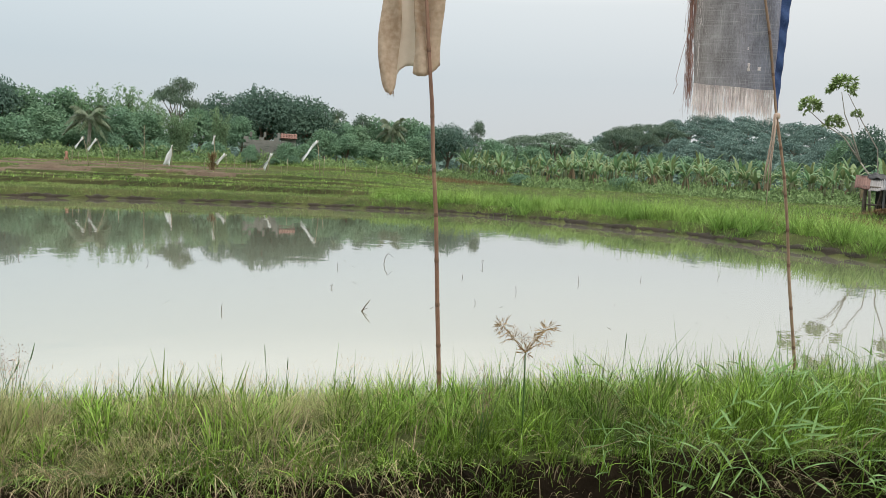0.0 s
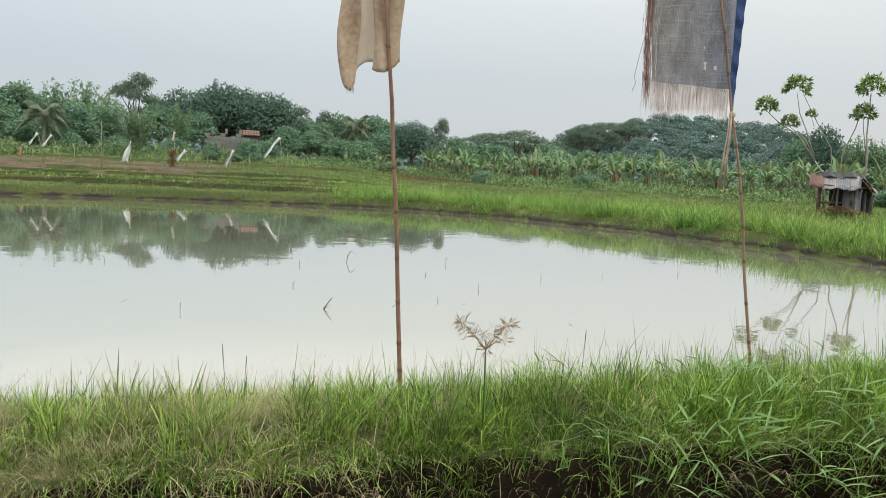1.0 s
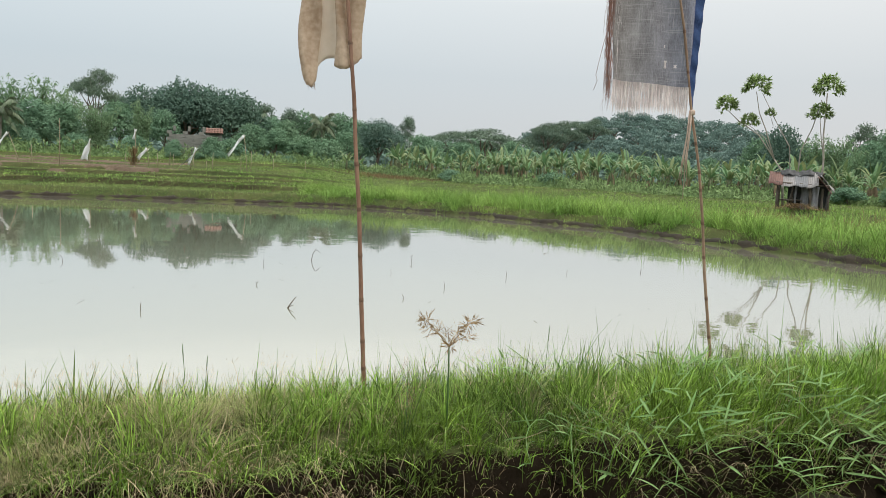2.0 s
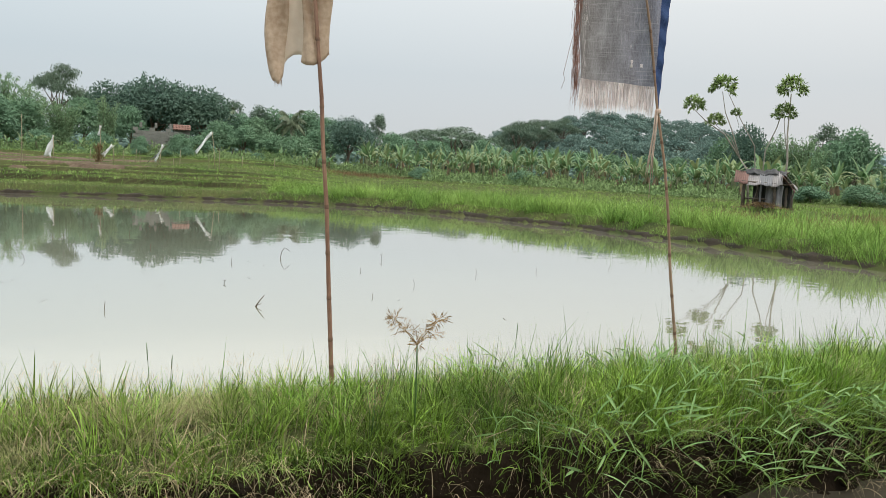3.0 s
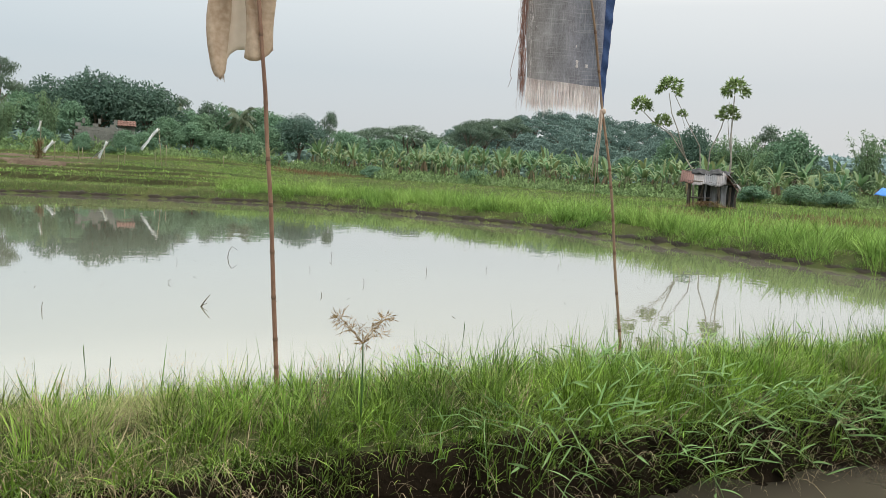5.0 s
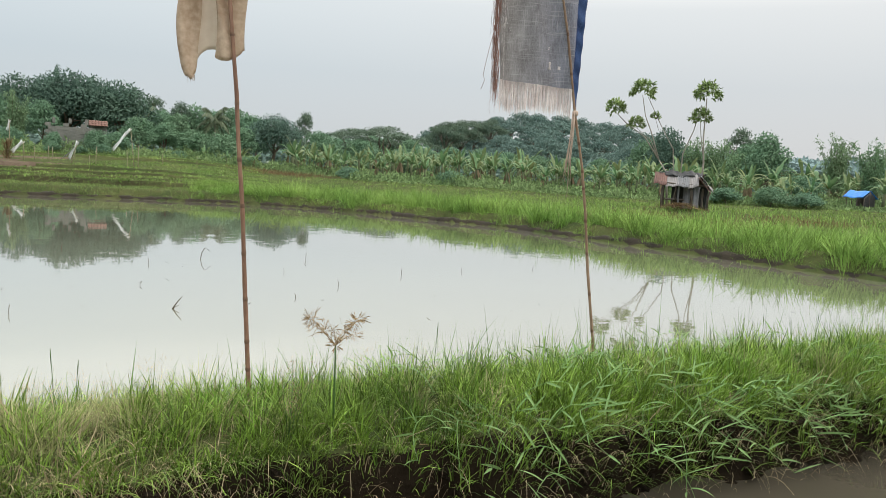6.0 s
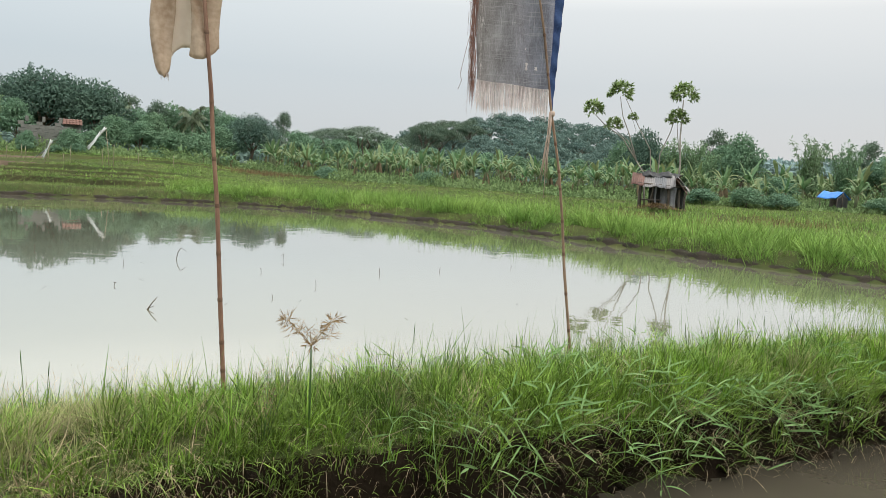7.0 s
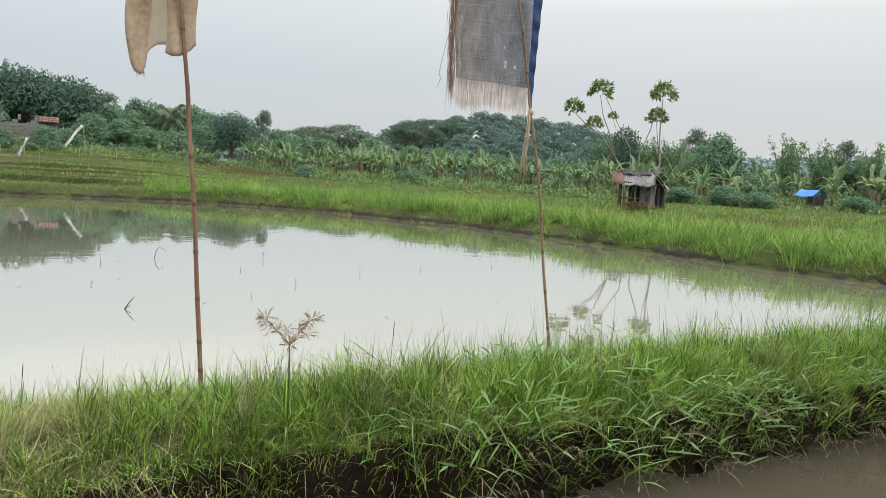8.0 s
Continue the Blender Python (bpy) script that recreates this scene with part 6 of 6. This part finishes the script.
for k, (x, y) in enumerate(((-0.95, 9.4), (-1.07, 14.2), (-5.0, 13.0), (-9.9, 18.5), (-7.25, 13.0), (1.2, 11.4), (2.4, 12.8), (0.83, 14.5), (-2.6, 9.0), (0.53, 10.3), (-1.6, 11.1), (-1.8, 13.4),
                            (0.42, 12.8), (-4.6, 17.5), (-3.6, 15.2), (3.6, 13.4), (-6.0, 19.5), (5.2, 14.0))):
    reed(x, y, 140 + k)
g = np.random.default_rng(160)
n = 260
x, y = g.uniform(-14, 9, n), g.uniform(9, 30, n)
ok = past_pond(x, y) < -0.5
p = np.stack([x, y, np.full(n, 0.004)], 1)[ok]
stuff("floating_litter", strands("floating_litter", p, g.uniform(0.04, 0.16, len(p)), 0.012, g.uniform(0, 6.28, len(p)), 0.99, 0.0, 2, 161), M_REED, "bits of dead leaf afloat on the pond", "litter")

# ---- the far side: the muddy edge and its grass ----
EDGE = POND[1:]


def mud_bank():
    """The low, wet, uneven face of mud where the far bank meets the water."""
    seg = np.linalg.norm(np.diff(EDGE, axis=0), axis=1)
    cum = np.concatenate([[0], np.cumsum(seg)])
    u = np.arange(0.2, cum[-1], 0.11)
    cx, cy = np.interp(u, cum, EDGE[:, 0]), np.interp(u, cum, EDGE[:, 1])
    dx, dy = np.gradient(cx), np.gradient(cy)
    d = np.hypot(dx, dy)
    nx, ny = dy / d, -dx / d
    # blunt the corners of the outline
    soft = np.ones(9) / 9
    nx, ny = np.convolve(np.pad(nx, 4, "edge"), soft, "valid"), np.convolve(np.pad(ny, 4, "edge"), soft, "valid")
    g = np.random.default_rng(168)
    tall = 0.125 + 0.04 * waves(cx, cy, 1.3, 3) + 0.03 * waves(cx, cy, 0.25, 1)
    shelf = 0.06 * np.clip(waves(cx, cy, 0.7, 5), 0, 1)
    rows = []
    for out, up in ((-0.30, -0.20), (-0.06, -0.03), (-0.02, 0.15), (0.00, 0.45), (0.03, 0.8), (0.07, 1.0), (0.22, 1.15), (0.60, 0.2)):
        wob = 0.05 * waves(cx, cy, 0.5, 2) + g.normal(0, 0.008, len(u))
        off = out - shelf * (up < 0.9) + wob
        rows.append(np.stack([cx + nx * off, cy + ny * off, up * tall + g.normal(0, 0.008, len(u))], 1))
    v = np.stack(rows, 1)
    k = np.arange(v.shape[0] * v.shape[1]).reshape(v.shape[:2])
    f = np.stack([k[:-1, :-1], k[1:, :-1], k[1:, 1:], k[:-1, 1:]], -1).reshape(-1, 4)
    tagged(link("mud_bank", quads("mud_bank", v.reshape(-1, 3), f, smooth=True), M_MUD), "low wet brown mud face along the pond's far edge", "bank", kind="structure")


mud_bank()



def along_edge(g, n, lo, hi, out0, out1):
    """Places outside the pond's far edge, from lo to hi of its length."""
    seg = np.linalg.norm(np.diff(EDGE, axis=0), axis=1)
    cum = np.concatenate([[0], np.cumsum(seg)])
    s = g.uniform(lo, hi, n) * cum[-1]
    i = np.clip(np.searchsorted(cum, s) - 1, 0, len(seg) - 1)
    t = ((s - cum[i]) / seg[i])[:, None]
    d = np.diff(EDGE, axis=0)[i] / seg[i][:, None]
    p = EDGE[i] * (1 - t) + EDGE[i + 1] * t
    out = g.uniform(out0, out1, n)[:, None]
    return p + np.stack([d[:, 1], -d[:, 0]], 1) * out


g = np.random.default_rng(170)
c = along_edge(g, 2300, 0.0, 0.50, 0.02, 5.0)
rank = waves(*c.T, 0.9) + 0.6 * waves(*c.T, 0.35, 2)
c = c[(past_pond(*c.T) > 0.05) & (g.random(len(c)) < 0.85 + 0.3 * rank)]
rank = waves(*c.T, 0.9) + 0.6 * waves(*c.T, 0.35, 2)
high = np.clip(0.40 + 0.26 * rank + g.normal(0, 0.09, len(c)), 0.10, 0.95) * (0.55 + 0.45 * smooth(0.1, 1.0, past_pond(*c.T)))
who = np.repeat(np.arange(len(c)), 22)
n = len(who)
q = g.normal(0, 0.10, (n, 2))
x, y = (c[who] + q).T
stuff("far_bank_grass", strands("far_bank_grass", np.stack([x, y, land(x, y) - 0.03], 1), high[who] * g.uniform(0.5, 1.2, n), g.uniform(0.009, 0.018, n), np.arctan2(q[:, 1], q[:, 0]) + g.normal(0, 0.5, n), np.clip(g.normal(0.30, 0.2, n), 0.02, 0.9), np.abs(g.normal(0.32, 0.2, n)), 2, 171), M_FIELD, "tall bright grass on the far bank")
n = 16000
p = along_edge(g, n, 0.0, 0.95, 0.03, 0.5)
x, y = p.T
stuff("bank_foot_grass", strands("bank_foot_grass", np.stack([x, y, land(x, y) - 0.02], 1), g.uniform(0.05, 0.16, n) * (0.5 + 0.5 * smooth(-0.3, 0.5, waves(x, y, 0.8, 3))), g.uniform(0.007, 0.014, n), g.uniform(0, 6.28, n), g.uniform(0.2, 0.8, n), 0.3, 2, 172, hang=0.2), M_FIELD2, "short dull grass on the muddy foot of the far bank")
n = 20000
p = along_edge(g, n, 0.42, 1.0, -0.02, 4.5)
x, y = p.T
ok = past_pond(x, y) > 0.05
x, y = x[ok], y[ok]
n = len(x)
h = np.clip(0.13 + 0.05 * waves(x, y, 1.1) + g.normal(0, 0.03, n), 0.04, 0.3)
stuff("plot_bank_grass", strands("plot_bank_grass", np.stack([x, y, land(x, y) - 0.02], 1), h, g.uniform(0.014, 0.024, n), g.uniform(0, 6.28, n), np.abs(g.normal(0.35, 0.2, n)), 0.2, 2, 173), M_FIELD2, "short grass on the bank of the plots")
# open field to the right
n = 80000
az, r = np.radians(g.uniform(-6, 50, n)), np.sqrt(g.uniform(13 ** 2, 60 ** 2, n))
x, y = r * np.sin(az), r * np.cos(az)
ok = past_pond(x, y) > 3.5
x, y = x[ok], y[ok]
n = len(x)
hx, hy = bearing(30.6, HUT_R)
h = np.clip(0.26 + 0.15 * waves(x, y, 1.3) + 0.10 * waves(x, y, 0.5, 2) + g.normal(0, 0.05, n), 0.08, 0.65)
h *= np.where(np.hypot(x - hx, y - hy) < 1.6, 0.5, 1.0) * (1 - 0.45 * smooth(36, 50, np.hypot(x, y)))
dull = g.random(n) < 0.28 + 0.3 * waves(x, y, 4.0, 7) + 0.35 * smooth(34, 52, np.hypot(x, y))
for name, sel, material, label in (("field_grass", ~dull, M_FIELD, "bright knee-high grass of the fallow field"), ("dull_field_grass", dull, M_FIELD2, "duller olive grass of the fallow field")):
    m = int(sel.sum())
    stuff(name, strands(name, np.stack([x, y, land(x, y) - 0.03], 1)[sel], h[sel], g.uniform(0.016, 0.034, m), g.uniform(0, 6.28, m), np.abs(g.normal(0.35, 0.24, m)), np.abs(g.normal(0.26, 0.2, m)), 2, 174), material, label)
# withered patches in the field
spots = [(bearing(a, r), s) for a, r, s in ((27.5, 31, 1.1), (29.8, 28, 0.8), (33.0, 27, 0.8), (36.5, 24, 0.7), (1.8, 62, 2.2), (0.5, 60, 1.6), (38.5, 33, 1.3), (24.0, 27, 0.6))]
pts = np.concatenate([np.stack([g.normal(c[0], s, 700), g.normal(c[1], s, 700)], 1) for c, s in spots])
x, y = pts.T
n = len(x)
stuff("withered_grass", strands("withered_grass", np.stack([x, y, land(x, y) - 0.02], 1), g.uniform(0.2, 0.5, n), g.uniform(0.012, 0.028, n), g.uniform(0, 6.28, n), g.uniform(0.1, 0.6, n), 0.1, 2, 175), M_RUST, "brown withered stalks in patches of the field")
# tall leafy clumps along the far bank
c = along_edge(g, 300, 0.0, 0.46, 0.25, 3.6)
size = g.uniform(0.4, 1.05, 300)
who = np.repeat(np.arange(300), 54)
n = len(who)
q = g.normal(0, 0.16, (n, 2)) * size[who][:, None]
x, y = (c[who] + q).T
stuff("grass_clumps", strands("grass_clumps", np.stack([x, y, land(x, y) - 0.03], 1), size[who] * g.uniform(0.5, 1.1, n), g.uniform(0.012, 0.022, n), np.arctan2(q[:, 1], q[:, 0]) + g.normal(0, 0.5, n), np.clip(g.normal(0.35, 0.2, n), 0, 0.9), np.abs(g.normal(0.25, 0.15, n)), 3, 178), M_FIELD, "tall arching grass clumps on the far bank")
# the low turf of the plots
n = 54000
az, r = np.radians(g.uniform(-34, 0, n)), np.sqrt(g.uniform(32 ** 2, 70 ** 2, n))
x, y = r * np.sin(az), r * np.cos(az)
ok = past_pond(x, y) > 2.5
x, y = x[ok], y[ok]
n = len(x)
bund = sum(np.exp(-((y - 0.06 * x - c - 0.3 * np.sin(x * 0.3)) / 0.9) ** 2) for c in (37.5, 40.7, 44.1, 47.7, 60.0, 63.5))
face = np.zeros(n, bool)
for c in (37.0, 40.2, 43.6, 47.2, 59.5, 63.0):
    d = y - 0.06 * x - c - 0.3 * np.sin(x * 0.3) - 0.12 * np.sin(x * 1.1)
    face |= (d > -0.45) & (d < 0.04) & (g.random(n) < 0.6)
h = np.clip(0.09 + 0.05 * waves(x, y, 2.2) + 0.07 * bund + g.normal(0, 0.03, n), 0.03, 0.4)
r = np.hypot(x, y)
h = np.where((r > 45) & (r < 60) & (x < -11), h * 0.45, h)
bare = np.zeros(n, bool)
for c, w in ((48.6, 0.8), (51.3, 0.8), (54.0, 0.8), (57.5, 0.8), (45.8, 0.4)):
    bare |= (np.abs(r - c) < w) & (np.degrees(np.arctan2(x, y)) < -15) & (g.random(n) < 0.93)
bare |= face
dull = g.random(n) < 0.55 + 0.4 * waves(x, y, 3.0, 4)
for name, sel, material, label in (("plot_grass", ~dull & ~bare, M_FIELD, "short green turf of the plots"), ("dull_plot_grass", dull & ~bare, M_FIELD2, "short dull turf of the plots")):
    m = int(sel.sum())
    stuff(name, strands(name, np.stack([x, y, land(x, y) - 0.02], 1)[sel], h[sel], g.uniform(0.03, 0.06, m), g.uniform(0, 6.28, m), np.abs(g.normal(0.4, 0.2, m)), 0.2, 2, 176), material, label)


# ---- lumps of soil on the cut bank ----
def clods():
    """Lumps of wet soil on the cut face of the bank, pieces of the ground."""
    g = np.random.default_rng(110)
    shapes = []
    for k in range(6):
        bm = bmesh.new()
        bmesh.ops.create_icosphere(bm, subdivisions=1, radius=1.0)
        for v in bm.verts:
            c = v.co
            c *= 1 + 0.22 * math.sin(4 * c.x + k) + 0.18 * math.sin(5 * c.y + 2 * k) + 0.15 * math.sin(6 * c.z + 3 * k)
        me = bpy.data.meshes.new("clod")
        bm.to_mesh(me)
        bm.free()
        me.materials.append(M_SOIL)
        shapes.append(me)
    for k in range(420):
        x = g.uniform(-4.2, 9.0)
        s = abs(g.normal(0.034, 0.02)) + 0.012
        y = float(lip(x)) + g.uniform(-0.16, 0.08) + SKEW * x
        z = land_at(x, y)
        if z < -0.54:
            continue
        ob = new("clod", shapes[k % 6])
        ob.parent = ground
        y += float(undercut(x, y))
        ob.matrix_basis = Matrix.LocRotScale((x, y, z), Euler(g.uniform(0, 6, 3)), s * g.uniform(0.7, 1.4, 3))


clods()
